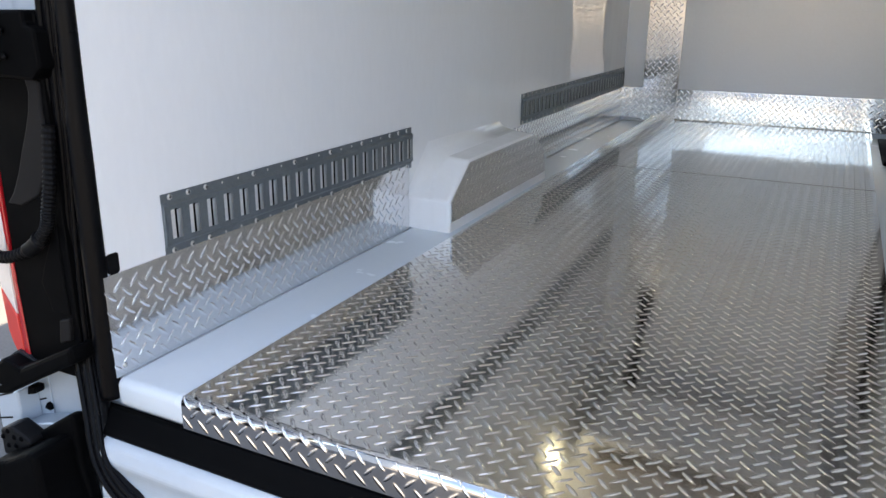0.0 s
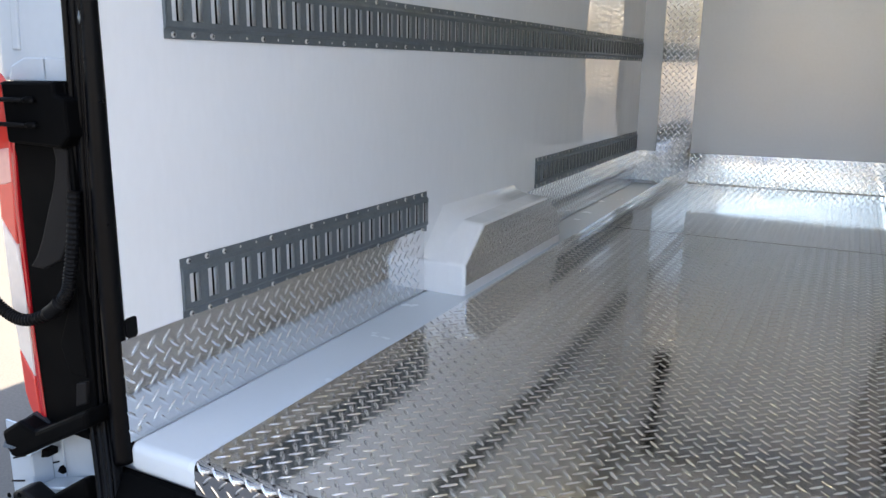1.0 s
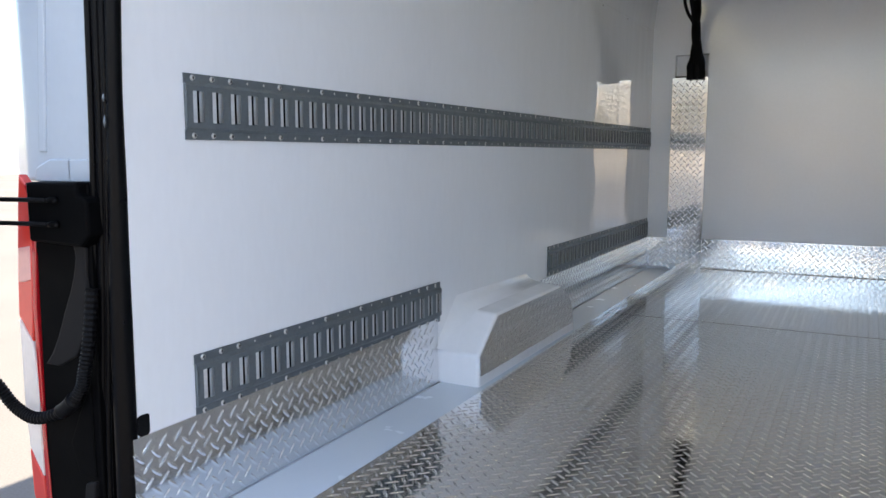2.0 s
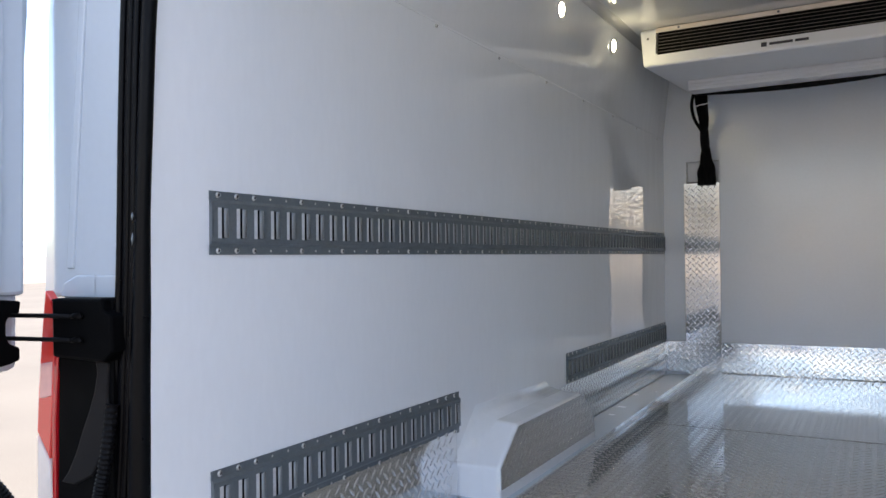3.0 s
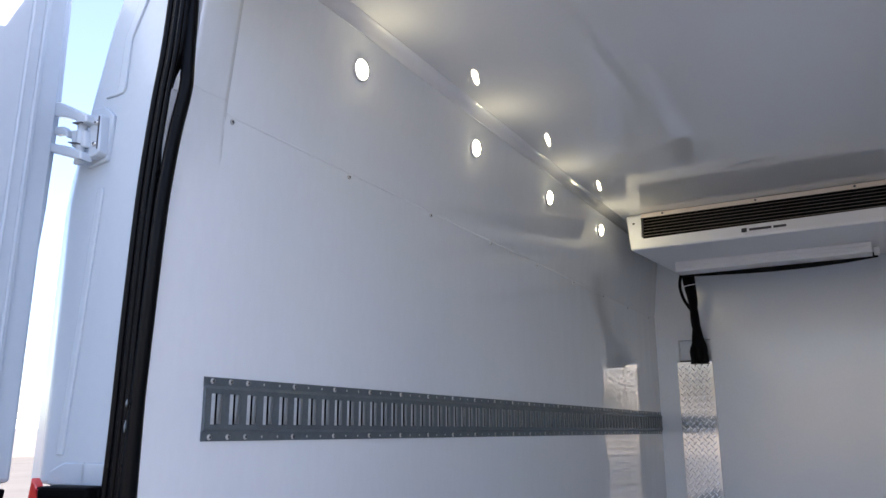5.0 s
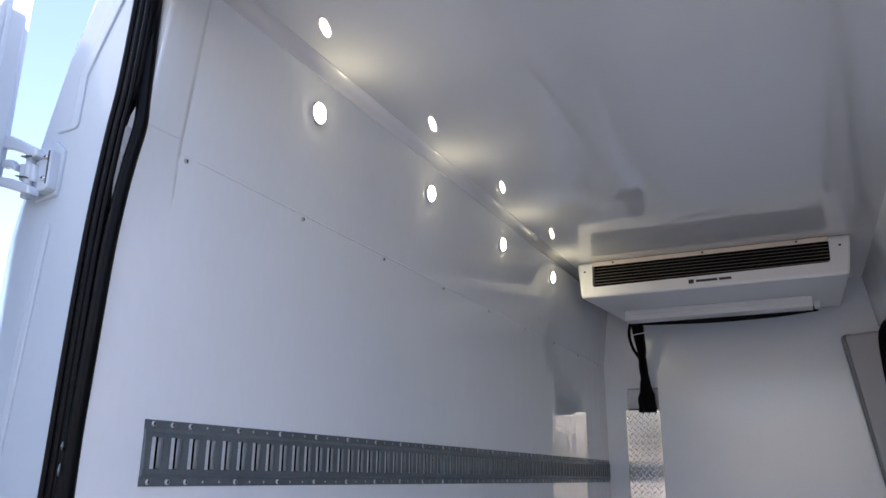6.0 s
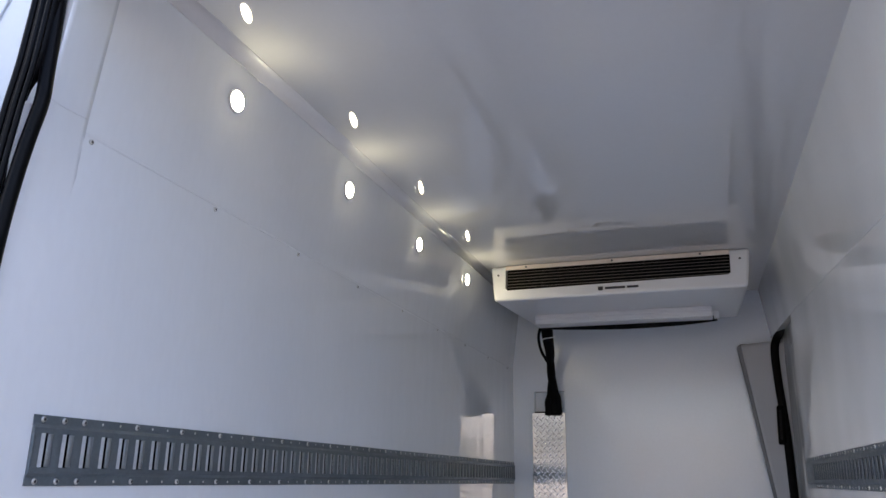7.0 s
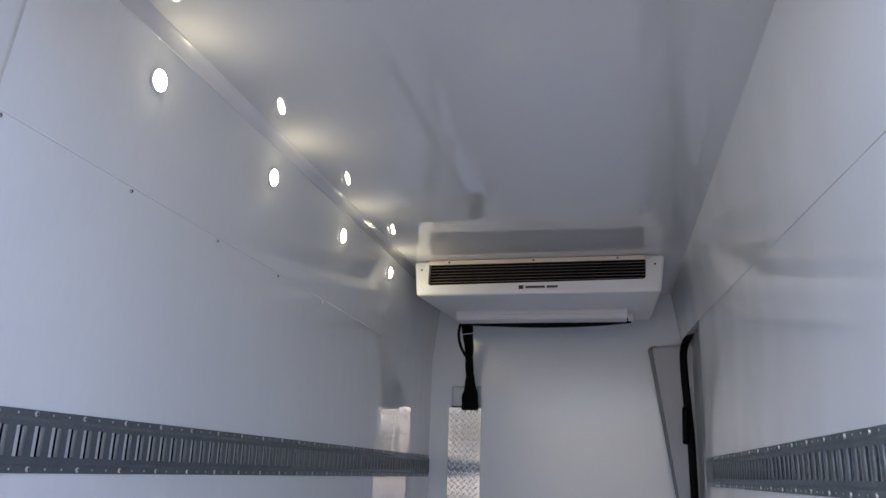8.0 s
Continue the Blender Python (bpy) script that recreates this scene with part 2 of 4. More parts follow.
LINING = "glossy white fibreglass side wall lining"
slab("wall_left", [(0, -0.09), (0, SEAM), (-0.055, SEAM), (-0.055, -0.09)], REAR, BULK, WHITE, LINING)
slab("wall_right", [(WIDE, -0.09), (WIDE, 1.56), (WIDE + 0.055, 1.56), (WIDE + 0.055, -0.09)], REAR, END_R, WAVY, LINING).matrix_basis = FLARE
SIDE = [(-0.06, -0.5), (-0.06, 1.98), (-0.13, 1.95), (-0.24, 1.2), (-0.27, 0.6), (-0.27, -0.5)]
slab("outer_wall_left", SIDE, 0.06, 5.6, PAINT, "white painted van side panel", "van body")
slab("outer_wall_right", [(MOUTH - x + 0.03, z) for x, z in SIDE], 0.06, 5.6, PAINT, "white painted van side panel", "van body")
cl = [(-0.001, SEAM + 0.001), (COVE + 0.004, CEILZ + 0.03), (-0.06, CEILZ + 0.03), (-0.06, SEAM + 0.001)]
slab("cove_left", cl, 0.130, BULK, WHITE, "glossy white upper lining panel leaning inward")


def shell(rings, bevel=0.0):
    """A solid through outlines of equal length at several stations."""
    bm = bmesh.new()
    vs = [[bm.verts.new(p) for p in ring] for ring in rings]
    n = len(vs[0])
    for a, b in zip(vs, vs[1:]):
        for i in range(n):
            bm.faces.new((a[i], a[(i + 1) % n], b[(i + 1) % n], b[i]))
    bm.faces.new(vs[0])
    bm.faces.new(vs[-1][::-1])
    bmesh.ops.recalc_face_normals(bm, faces=bm.faces)
    if bevel:
        bmesh.ops.bevel(bm, geom=list(bm.edges), offset=bevel, segments=2, affect="EDGES", profile=0.5)
    return bm


def hull(rings, mat, name, label):
    """A panel of the setting through outlines at several stations."""
    return tagged(part(name, shell(rings), mat), label, "wall", kind="structure")


def cove_right_at(y, low):
    return [(WIDE - 0.0005, y, low), (WIDE - 0.0025, y, low), (WIDE - COVE, y, CEILZ + 0.03), (WIDE + 0.06, y, CEILZ + 0.03), (WIDE + 0.06, y, low + 0.01), (WIDE - 0.001, y, low + 0.01)]


hull([cove_right_at(REAR, 1.293), cove_right_at(2.7, 1.495), cove_right_at(BULK, 1.555)], WAVY, "cove_right", "glossy white upper lining panel leaning inward").matrix_basis = FLARE
# rear ends of the linings, at the door frame


def jamb_at(y):
    """Section of the lining's rear end, which swells softly towards the seal."""
    k = max(0.0, min(1.0, (0.134 - y) / 0.13))
    front = []
    for n in range(25):
        z = 1.04 + 0.04 * n if n < 24 else 1.9
        swell = max(0.0, min(1.0, (z - 1.21) / 0.20))
        lean = max(0.0, z - SEAM) * 0.1209
        front.append((-0.0006 + lean + 0.025 * k * swell * swell * (3 - 2 * swell), y, z))
    return front + [(-0.06, y, 1.9), (-0.06, y, 1.04)]


jamb = hull([jamb_at(0.004 + 0.130 * k / 9) for k in range(10)], WHITE, "jamb_left", "white moulded end of the lining at the door frame")
for poly in jamb.data.polygons:
    poly.use_smooth = len(poly.vertices) == 4 and poly.normal.x > 0.5
tagged(part("seam_trim", prism([(-0.002, SEAM - 0.004), (0.0004, SEAM - 0.004), (0.0018, SEAM - 0.001), (0.0008, SEAM + 0.0022), (-0.002, SEAM + 0.0022)], "y", 0.138, BULK), WHITE), "thin white bead along the lining seam", "trim", kind="structure")
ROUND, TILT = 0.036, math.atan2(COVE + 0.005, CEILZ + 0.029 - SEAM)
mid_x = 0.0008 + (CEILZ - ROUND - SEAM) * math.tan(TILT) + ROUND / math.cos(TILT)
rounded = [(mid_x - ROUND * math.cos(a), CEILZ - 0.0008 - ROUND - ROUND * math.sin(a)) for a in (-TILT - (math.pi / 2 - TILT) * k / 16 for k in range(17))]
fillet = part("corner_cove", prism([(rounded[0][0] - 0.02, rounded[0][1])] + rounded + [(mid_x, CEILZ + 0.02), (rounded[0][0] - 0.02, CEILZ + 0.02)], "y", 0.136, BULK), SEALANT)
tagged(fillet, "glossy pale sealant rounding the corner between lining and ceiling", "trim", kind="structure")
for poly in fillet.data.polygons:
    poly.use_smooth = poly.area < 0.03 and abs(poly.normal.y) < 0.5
tagged(part("lining_crease", tube([(0.0005, 0.128, 1.449), (-0.0005, 0.129, 1.41), (-0.001, 0.127, 1.368), (-0.001, 0.124, 1.33), (-0.002, 0.121, 1.296)], [0.0014, 0.0016, 0.0017, 0.0014, 0.0006], 8), WHITE, smooth=True), "small crease in the white lining", "trim", kind="structure")
tagged(part("lining_crease", tube(smooth_line([(0.0276, -0.002, 1.432), (0.0188, 0.045, 1.437), (0.0110, 0.09, 1.443), (0.0040, 0.128, 1.449)], 5), 0.0012, 8), WHITE, smooth=True), "small crease in the white lining", "trim", kind="structure")
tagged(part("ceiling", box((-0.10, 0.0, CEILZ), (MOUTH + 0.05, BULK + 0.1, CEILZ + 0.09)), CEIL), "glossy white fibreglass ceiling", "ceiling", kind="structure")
header = [(-0.058, 1.74), (-0.050, 1.73), (0.0, 1.73), (0.045, 1.80), (0.045, CEILZ - 0.004), (-0.02, 1.935), (-0.058, 1.935)]
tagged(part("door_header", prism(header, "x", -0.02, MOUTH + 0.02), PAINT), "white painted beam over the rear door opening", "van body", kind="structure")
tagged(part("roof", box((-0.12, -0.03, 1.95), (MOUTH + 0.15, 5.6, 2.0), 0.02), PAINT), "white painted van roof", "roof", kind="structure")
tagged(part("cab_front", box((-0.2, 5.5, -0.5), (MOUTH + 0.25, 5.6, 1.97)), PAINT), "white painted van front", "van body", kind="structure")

# bulkhead with a notch for the hoses
NX0, NX1, NZ0, NZ1 = 0.134, 0.324, 1.14, 1.275


def wall_with_niche(xs, zs, y, deep, niche):
    """A wall in the plane y with one niche in its middle cell."""
    bm = bmesh.new()
    v = {(i, j, k): bm.verts.new((x, yy, z)) for i, x in enumerate(xs) for j, z in enumerate(zs) for k, yy in enumerate((y, y + niche, y + deep))}
    for i in range(3):
        for j in range(3):
            k = 1 if (i, j) == (1, 1) else 0
            bm.faces.new((v[i, j, k], v[i + 1, j, k], v[i + 1, j + 1, k], v[i, j + 1, k]))
            bm.faces.new((v[i, j, 2], v[i, j + 1, 2], v[i + 1, j + 1, 2], v[i + 1, j, 2]))
    for p, q in (((1, 1), (2, 1)), ((2, 1), (2, 2)), ((2, 2), (1, 2)), ((1, 2), (1, 1))):
        bm.faces.new((v[(*p, 0)], v[(*q, 0)], v[(*q, 1)], v[(*p, 1)]))
    ring = [(0, 0), (1, 0), (2, 0), (3, 0), (3, 1), (3, 2), (3, 3), (2, 3), (1, 3), (0, 3), (0, 2), (0, 1)]
    for p, q in zip(ring, ring[1:] + ring[:1]):
        bm.faces.new((v[(*p, 0)], v[(*p, 2)], v[(*q, 2)], v[(*q, 0)]))
    bmesh.ops.delete(bm, geom=[w for w in bm.verts if not w.link_faces], context="VERTS")
    return bm


bm = wall_with_niche((-0.06, NX0, NX1, WIDE + 0.2), (-0.1, NZ0, NZ1, CEILZ + 0.02), BULK, 0.1, 0.055)
bulkhead = tagged(part("bulkhead", bm, PANEL), "white fibreglass bulkhead with a soft sheen", "wall", kind="structure")
# pillar trim between the bulkhead and the sliding door
trim = prism([(1.362, 1.502), (1.378, 1.508), (1.54, 1.522), (1.62, 1.522), (1.62, -0.02), (1.575, -0.02), (1.474, 0.673), (1.438, 0.94), (1.401, 1.219)], "y", BULK - 0.100, BULK - 0.052, 0.020, 5)
prism([(1.40, 1.47), (1.60, 1.49), (1.60, -0.02), (1.59, -0.02), (1.50, 0.69), (1.43, 1.24)], "y", BULK - 0.06, BULK + 0.01, bm=trim)
tagged(part("pillar_trim", trim, TRIMW), "pale grey pillar trim panel beside the sliding door", "trim", kind="structure")

# grey cord added to draw the soft dark edge of the pillar trim
bead = smooth_line([(1.40, BULK - 0.078, 1.508), (1.376, BULK - 0.080, 1.501), (1.364, BULK - 0.082, 1.488), (1.366, BULK - 0.082, 1.45), (1.400, BULK - 0.082, 1.219), (1.437, BULK - 0.082, 0.94), (1.473, BULK - 0.082, 0.673), (1.57, BULK - 0.082, 0.0)], 6)
tagged(part("trim_bead", tube(bead, [0.004 + 0.001 * k for k in range(12)] + [0.017 - 0.005 * min(1, k / 24) for k in range(31)], 12), BEAD, smooth=True), "added grey cord that darkens the edge of the pillar trim", "trim", kind="structure")

# ---- floor ----
tagged(part("floor", box((-0.06, REAR, -0.30), (MOUTH + 0.06, BULK, FZ - 0.012)), STRIPW), "white coated van floor under the plates", "floor", kind="structure").matrix_basis = BED
tagged(part("floor_strip_left", box((0.0, LIP, FZ - 0.062), (PL + 0.01, BULK, FZ), 0.018, 6), STRIPW, smooth=True), "white coated floor border beside the tread plate", "floor border", kind="structure").matrix_basis = BED
tagged(part("floor_strip_right", box((PR - 0.01, LIP, FZ - 0.062), (MOUTH + 0.06, BULK, FZ), 0.018, 6), STRIPW, smooth=True), "white coated floor border beside the tread plate", "floor border", kind="structure").matrix_basis = BED
floor_plate = thing("floor_plate", (0, 0, 0), "bright aluminium tread plate floor with folded rear edge", "tread plate", kind="structure")
floor_plate.matrix_basis = BED
RIM, DROP = 0.016, 0.048


def rim_at(v, h):
    """Place on the folded rear edge: v along the sheet from its foot, h out from it."""
    if v < DROP:
        return LIP - h, FZ + 0.003 - RIM - DROP + v
    a = min((v - DROP) / RIM, math.pi / 2)
    return LIP + RIM - (RIM + h) * math.cos(a), FZ + 0.003 - RIM + (RIM + h) * math.sin(a)


arc = [rim_at(DROP + RIM * math.pi / 2 * k / 10, 0) for k in range(11)]
back = [rim_at(DROP + RIM * math.pi / 2 * k / 5, -0.006) for k in range(5, -1, -1)]
bm = prism([rim_at(0, 0)] + arc + [(0.45 + 0.15 * k, FZ + 0.003) for k in range(13)] + [(JOIN - 0.005, FZ + 0.003), (JOIN - 0.005, FZ - 0.003)] + back + [rim_at(0, -0.006)], "x", PL, PR)
sheet = part("sheet", bm, ALU, floor_plate)
for poly in sheet.data.polygons:
    poly.use_smooth = abs(poly.normal.x) < 0.5 and poly.area < 0.0035 * (PR - PL)
part("sheet", prism([(JOIN + 0.002, FZ - 0.01), (JOIN + 0.002, FZ + 0.003), (JOIN + 0.004, FZ + 0.004), (BULK - 0.004, FZ + 0.004), (BULK - 0.004, FZ - 0.01)], "x", PL, PR), ALU, floor_plate)
lugs("tread", floor_plate, (PL, LIP + RIM - 0.002, FZ + 0.003), (1, 0, 0), (0, 1, 0), PR - PL, JOIN - LIP - RIM, single=0.185)
lugs("tread", floor_plate, (PL, JOIN + 0.004, FZ + 0.004), (1, 0, 0), (0, 1, 0), PR - PL, BULK - JOIN - 0.01, high=0.0016)
lugs("tread", floor_plate, (PL, 0, 0.006), (1, 0, 0), (0, 0, 1), PR - PL, 0.058, high=0.0013, bend=lambda p: Vector((p.x, *rim_at(p.z, -p.y))))

# the sheets rise a little towards the bulkhead, more so away from the hose channel
for piece in floor_plate.children:
    if piece.name.split(".")[0] != "lug":
        for v in piece.data.vertices:
            far = max(0.0, v.co.y - 0.75) / 3.05
            v.co.z += far * (0.0145 + 0.0105 * (v.co.x - PL) / (PR - PL))

# ---- kick plates ----


KICK_A, KICK_Z = 0.023, 0.017


def kick_plate(x, y0, y1, high, flip):
    """An upright tread plate along the foot of a side wall."""
    ob = thing("kick_plate", (x, y0, FZ), "bright aluminium tread plate along the foot of the wall", "kick plate", "kick plates", "structure")
    ob.matrix_basis = BED @ Matrix.Translation((x, y0, 0))
    s = -1 if flip else 1
    part("sheet", box((min(0, s * 0.004), 0, -0.002), (max(0, s * 0.004), y1 - y0, high)), BUCKLED, ob)
    if flip:
        lugs("tread", ob, (-0.004, y1 - y0, 0.002), (0, -1, 0), (0, 0, 1), y1 - y0, high)
    else:
        lugs("tread", ob, (0.004, 0, 0.002), (0, 1, 0), (0, 0, 1), y1 - y0, high)
    rim = mesh_of("screw", dome(0.006, 0.003), ZINC)
    for y in (KICK_A, KICK_A + 0.627, y1 - y0 - 0.06):
        share("screw", rim, ob, Matrix.Translation((s * 0.004, y, KICK_Z)) @ pose(0, 0, 0, 0, 90 * s, 0))
    return ob


kick_plate(0, REAR - 0.015, 1.12, 0.204, False)
kick_plate(0, 2.0, BULK - 0.003, 0.194, False)
for k in (kick_plate(WIDE, REAR, 1.12, 0.204, True), kick_plate(WIDE, 2.0, END_R, 0.194, True)):
    k.matrix_basis = FLARE @ k.matrix_basis
bk = thing("kick_plate", (0.006, BULK - 0.012, -0.001), "bright aluminium tread plate along the foot of the bulkhead", "kick plate", "kick plates", "structure")
bk.matrix_basis = Matrix.Translation((0.006, BULK - 0.012, 0.0075)) @ Matrix.Rotation(radians(-0.45), 4, "Y") @ Matrix.Rotation(radians(0.7), 4, "X")
part("sheet", box((0.0, 0.0, 0.0), (1.434, 0.004, 0.183)), BUCKLED, bk)
lugs("tread", bk, (0.0, 0.0, 0.006), (1, 0, 0), (0, 0, 1), 1.43, 0.174, high=0.0012)
part("flange", tube([(0.12, -0.004, 0.0035), (1.36, -0.004, 0.0035)], 0.0030, 10), LUG, bk, "folded lower edge", smooth=True)
tagged(part("corner_plate", box((PR + 0.002, 3.35, -0.006), (PR + 0.006, BULK - 0.006, 0.045)), ALU), "short aluminium tread plate angle at the floor's edge", "trim", kind="structure")
tall = thing("cover_strip", (0, 0, 0), "tall aluminium tread plate strip covering the hose channel", "cover strip", kind="structure")
part("sheet", box((0.125, BULK - 0.024, 0.0), (0.329, BULK - 0.0005, 1.142), 0.001, 1), ALU, tall)
lugs("tread", tall, (0.125, BULK - 0.024, 0.0), (1, 0, 0), (0, 0, 1), 0.204, 1.14)

# ---- wheel boxes ----


def wheel_box(flip):
    ob = thing("wheel_box", (WIDE if flip else 0, 0, FZ), "white wheel arch box with tread plate on its inner side", "wheel arch", "wheel boxes")
    s = -1 if flip else 1
    ob.matrix_basis = BED @ Matrix.Translation((WIDE if flip else 0, 0, 0))
    y0, y1, h, top, deep = 1.125, 2.02, 0.102, 0.207, 0.146
    inner = [(y0, 0.0), (y0, h), (1.261, top), (1.858, top), (1.978, 0.131), (y1, 0.02), (y1, 0.0)]
    bm = bmesh.new()
    a = [bm.verts.new((s * deep, y, z)) for y, z in inner]
    b = [bm.verts.new((s * -0.01, y, z + (0.012 if h < z else 0))) for y, z in inner]
    bm.faces.new(a)
    for i in range(len(inner) - 1):
        bm.faces.new((a[i], a[i + 1], b[i + 1], b[i]))
    bmesh.ops.recalc_face_normals(bm, faces=bm.faces)
    bmesh.ops.bevel(bm, geom=[e for e in bm.edges if len(e.link_faces) == 2], offset=0.011, segments=4, affect="EDGES", profile=0.5)
    part("casing", bm, WHITE, ob)
    # soft moulded transition from the box into the wall
    bm = bmesh.new()
    rows = []
    for across, rise in ((0.080, 0.0), (0.058, 0.0010), (0.040, 0.0034), (0.026, 0.0078), (0.014, 0.0152), (0.006, 0.0265), (0.0, 0.042)):
        line = []
        for i, (y, z) in enumerate(inner[1:5], 1):
            p, q = inner[i - 1], inner[i + 1]
            dy, dz = q[0] - p[0], q[1] - p[1]
            size = math.hypot(dy, dz)
            lift = 0.012 * (1 - across / deep) if z > h else 0.0
            grow = rise * (0.5, 0.9, 0.55, 0.0)[i - 1]
            line.append(bm.verts.new((s * across, y - grow * dz / size, z + lift + (0.0004 if rise else -0.002) + grow * dy / size)))
        rows.append(line)
    for a, b in zip(rows, rows[1:]):
        for i in range(len(a) - 1):
            bm.faces.new((a[i], a[i + 1], b[i + 1], b[i]))
    part("moulded_edge", bm, WHITE, ob, smooth=True)
    base = 0.034
    side = [(y0 + 0.008, base), (y0 + 0.008, h - 0.003), (1.265, top - 0.006), (1.854, top - 0.006), (1.969, 0.127), (2.003, base)]
    part("side_plate", prism(side, "x", s * (deep - 0.0005), s * (deep + 0.003)), ALU, ob)

    def inside(cy, cz):
        z = base + cz
        y = 2.003 - cy if flip else y0 + 0.008 + cy
        return z < min(top - 0.016, h - 0.012 + (y - y0 - 0.008) * 0.71, 0.117 + (1.969 - y) * 0.64, base + (1.997 - y) * 3) and y > y0 + 0.022
    if flip:
        lugs("tread", ob, (s * (deep + 0.003), 2.003, base), (0, -1, 0), (0, 0, 1), 0.87, 0.18, keep=inside, high=0.0011)
    else:
        lugs("tread", ob, (deep + 0.003, y0 + 0.008, base), (0, 1, 0), (0, 0, 1), 0.87, 0.18, keep=inside, high=0.0011)
    return ob


wheel_box(False)
k = wheel_box(True)
k.matrix_basis = FLARE @ k.matrix_basis

# ---- cargo rails ----
PITCH = 0.0508
RAIL_HIGH = 0.127


def socket_head(radius, height):
    """A pan head screw with a dark recess for the driver; its foot in the plane z = 0."""
    bm = bmesh.new()
    loops = []
    for r, z in ((1.0, 0.0), (0.92, 0.7), (0.70, 1.0), (0.46, 1.0), (0.40, 0.35)):
        loops.append([bm.verts.new((radius * r * math.cos(u), radius * r * math.sin(u), height * z)) for u in (2 * math.pi * j / 12 for j in range(12))])
    for p, q in zip(loops, loops[1:]):
        for i in range(12):
            bm.faces.new((p[i], p[(i + 1) % 12], q[(i + 1) % 12], q[i]))
    bm.faces.new(loops[-1])
    me = mesh_of("screw", bm, ZINC)
    me.materials.append(INK)
    for poly in me.polygons:
        inner = max(math.hypot(me.vertices[v].co.x, me.vertices[v].co.y) for v in poly.vertices)
        poly.material_index = int(inner < radius * 0.5)
    return me


HEAD = socket_head(0.0062, 0.0034)
SLOT_BACK = mesh_of("slot_back", prism([(0.0008, 0.0170), (0.0018, 0.0170), (0.0070, 0.0282), (0.0070, 0.0288), (0.0008, 0.0288)], "z", 0.032, RAIL_HIGH - 0.032), GALV, False)
# black sheet standing in for the shade deep inside each slot
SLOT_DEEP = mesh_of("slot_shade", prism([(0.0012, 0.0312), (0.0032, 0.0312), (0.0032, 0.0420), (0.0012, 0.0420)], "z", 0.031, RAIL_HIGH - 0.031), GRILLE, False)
SLOT_LIP = mesh_of("slot_lip", prism([(0.0108, 0.0302), (0.0122, 0.0300), (0.0132, 0.0314), (0.0134, 0.0345), (0.0124, 0.0395), (0.0090, 0.0455), (0.0082, 0.0445), (0.0110, 0.0390), (0.0120, 0.0345), (0.0118, 0.0316)], "z", 0.034, RAIL_HIGH - 0.034), LIPZ)
SMALL = mesh_of("rivet_hole", dome(0.0029, 0.0016, 8, 2), ZINC)


def cargo_rail(place, count, length, flip=False):
    """A slotted steel rail on a side wall: it runs forward along y from place, its foot at z = 0."""
    ob = thing("cargo_rail", place, "dark grey galvanised steel cargo rail with upright slots", "cargo rail", "cargo rails")
    s = -1 if flip else 1
    high = RAIL_HIGH
    prof = [(0.001, 0.0), (0.003, 0.0), (0.003, 0.017), (0.009, 0.023), (0.009, 0.033), (0.007, 0.033), (0.007, 0.024), (0.001, 0.019)]
    bm = prism([(s * a, b) for a, b in prof], "y", 0, length)
    prism([(s * a, high - b) for a, b in prof], "y", 0, length, bm=bm)
    for k in range(count + 1):
        a = k * PITCH - 0.0138 if k else 0.004
        b = k * PITCH + 0.0165 if k < count else length - 0.004
        if a < b:
            box((min(s * 0.007, s * 0.009), a, 0.033), (max(s * 0.007, s * 0.009), b, high - 0.033), bm=bm)
    for a in (0.001, length - 0.003):
        box((min(s * 0.001, s * 0.0085), a, 0.021), (max(s * 0.001, s * 0.0085), a + 0.002, high - 0.021), bm=bm)
    part("channel", bm, STEEL, ob)
    for k in range(count):
        at = Matrix.Translation((0, k * PITCH, 0)) @ Matrix.Diagonal((s, 1, 1, 1))
        share("slot_back", SLOT_BACK, ob, at)
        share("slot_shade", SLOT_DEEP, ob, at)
        share("slot_lip", SLOT_LIP, ob, at)
    turn = pose(0, 0, 0, 0, 90 * s, 0)
    for k in range(count):
        big = k < 3 or (k - 2) % 3 == 0 or k > count - 3
        for z in (0.008, high - 0.008):
            share("screw" if big else "rivet", HEAD if big else SMALL, ob, Matrix.Translation((s * 0.003, k * PITCH + 0.022, z)) @ turn)
    return ob


cargo_rail((0, 0.119, 0.7205), 72, 3.665)
cargo_rail((0, 0.119, 0.167), 20, 1.018)
cargo_rail((0, 2.08, 0.178), 33, 1.70)
k = cargo_rail((WIDE, 0.119, 0.7255), 50, 2.77, True)
k.matrix_basis = FLARE @ Matrix.Translation((WIDE, 0.119, 0.7255))

# ---- cooling unit under the ceiling ----
unit = thing("cooling_unit", (0.758, 2.815, CEILZ), "white cooling unit with black slatted outlet under the ceiling", "cooling unit")
DEEP = 0.90
LEAN = 0.30


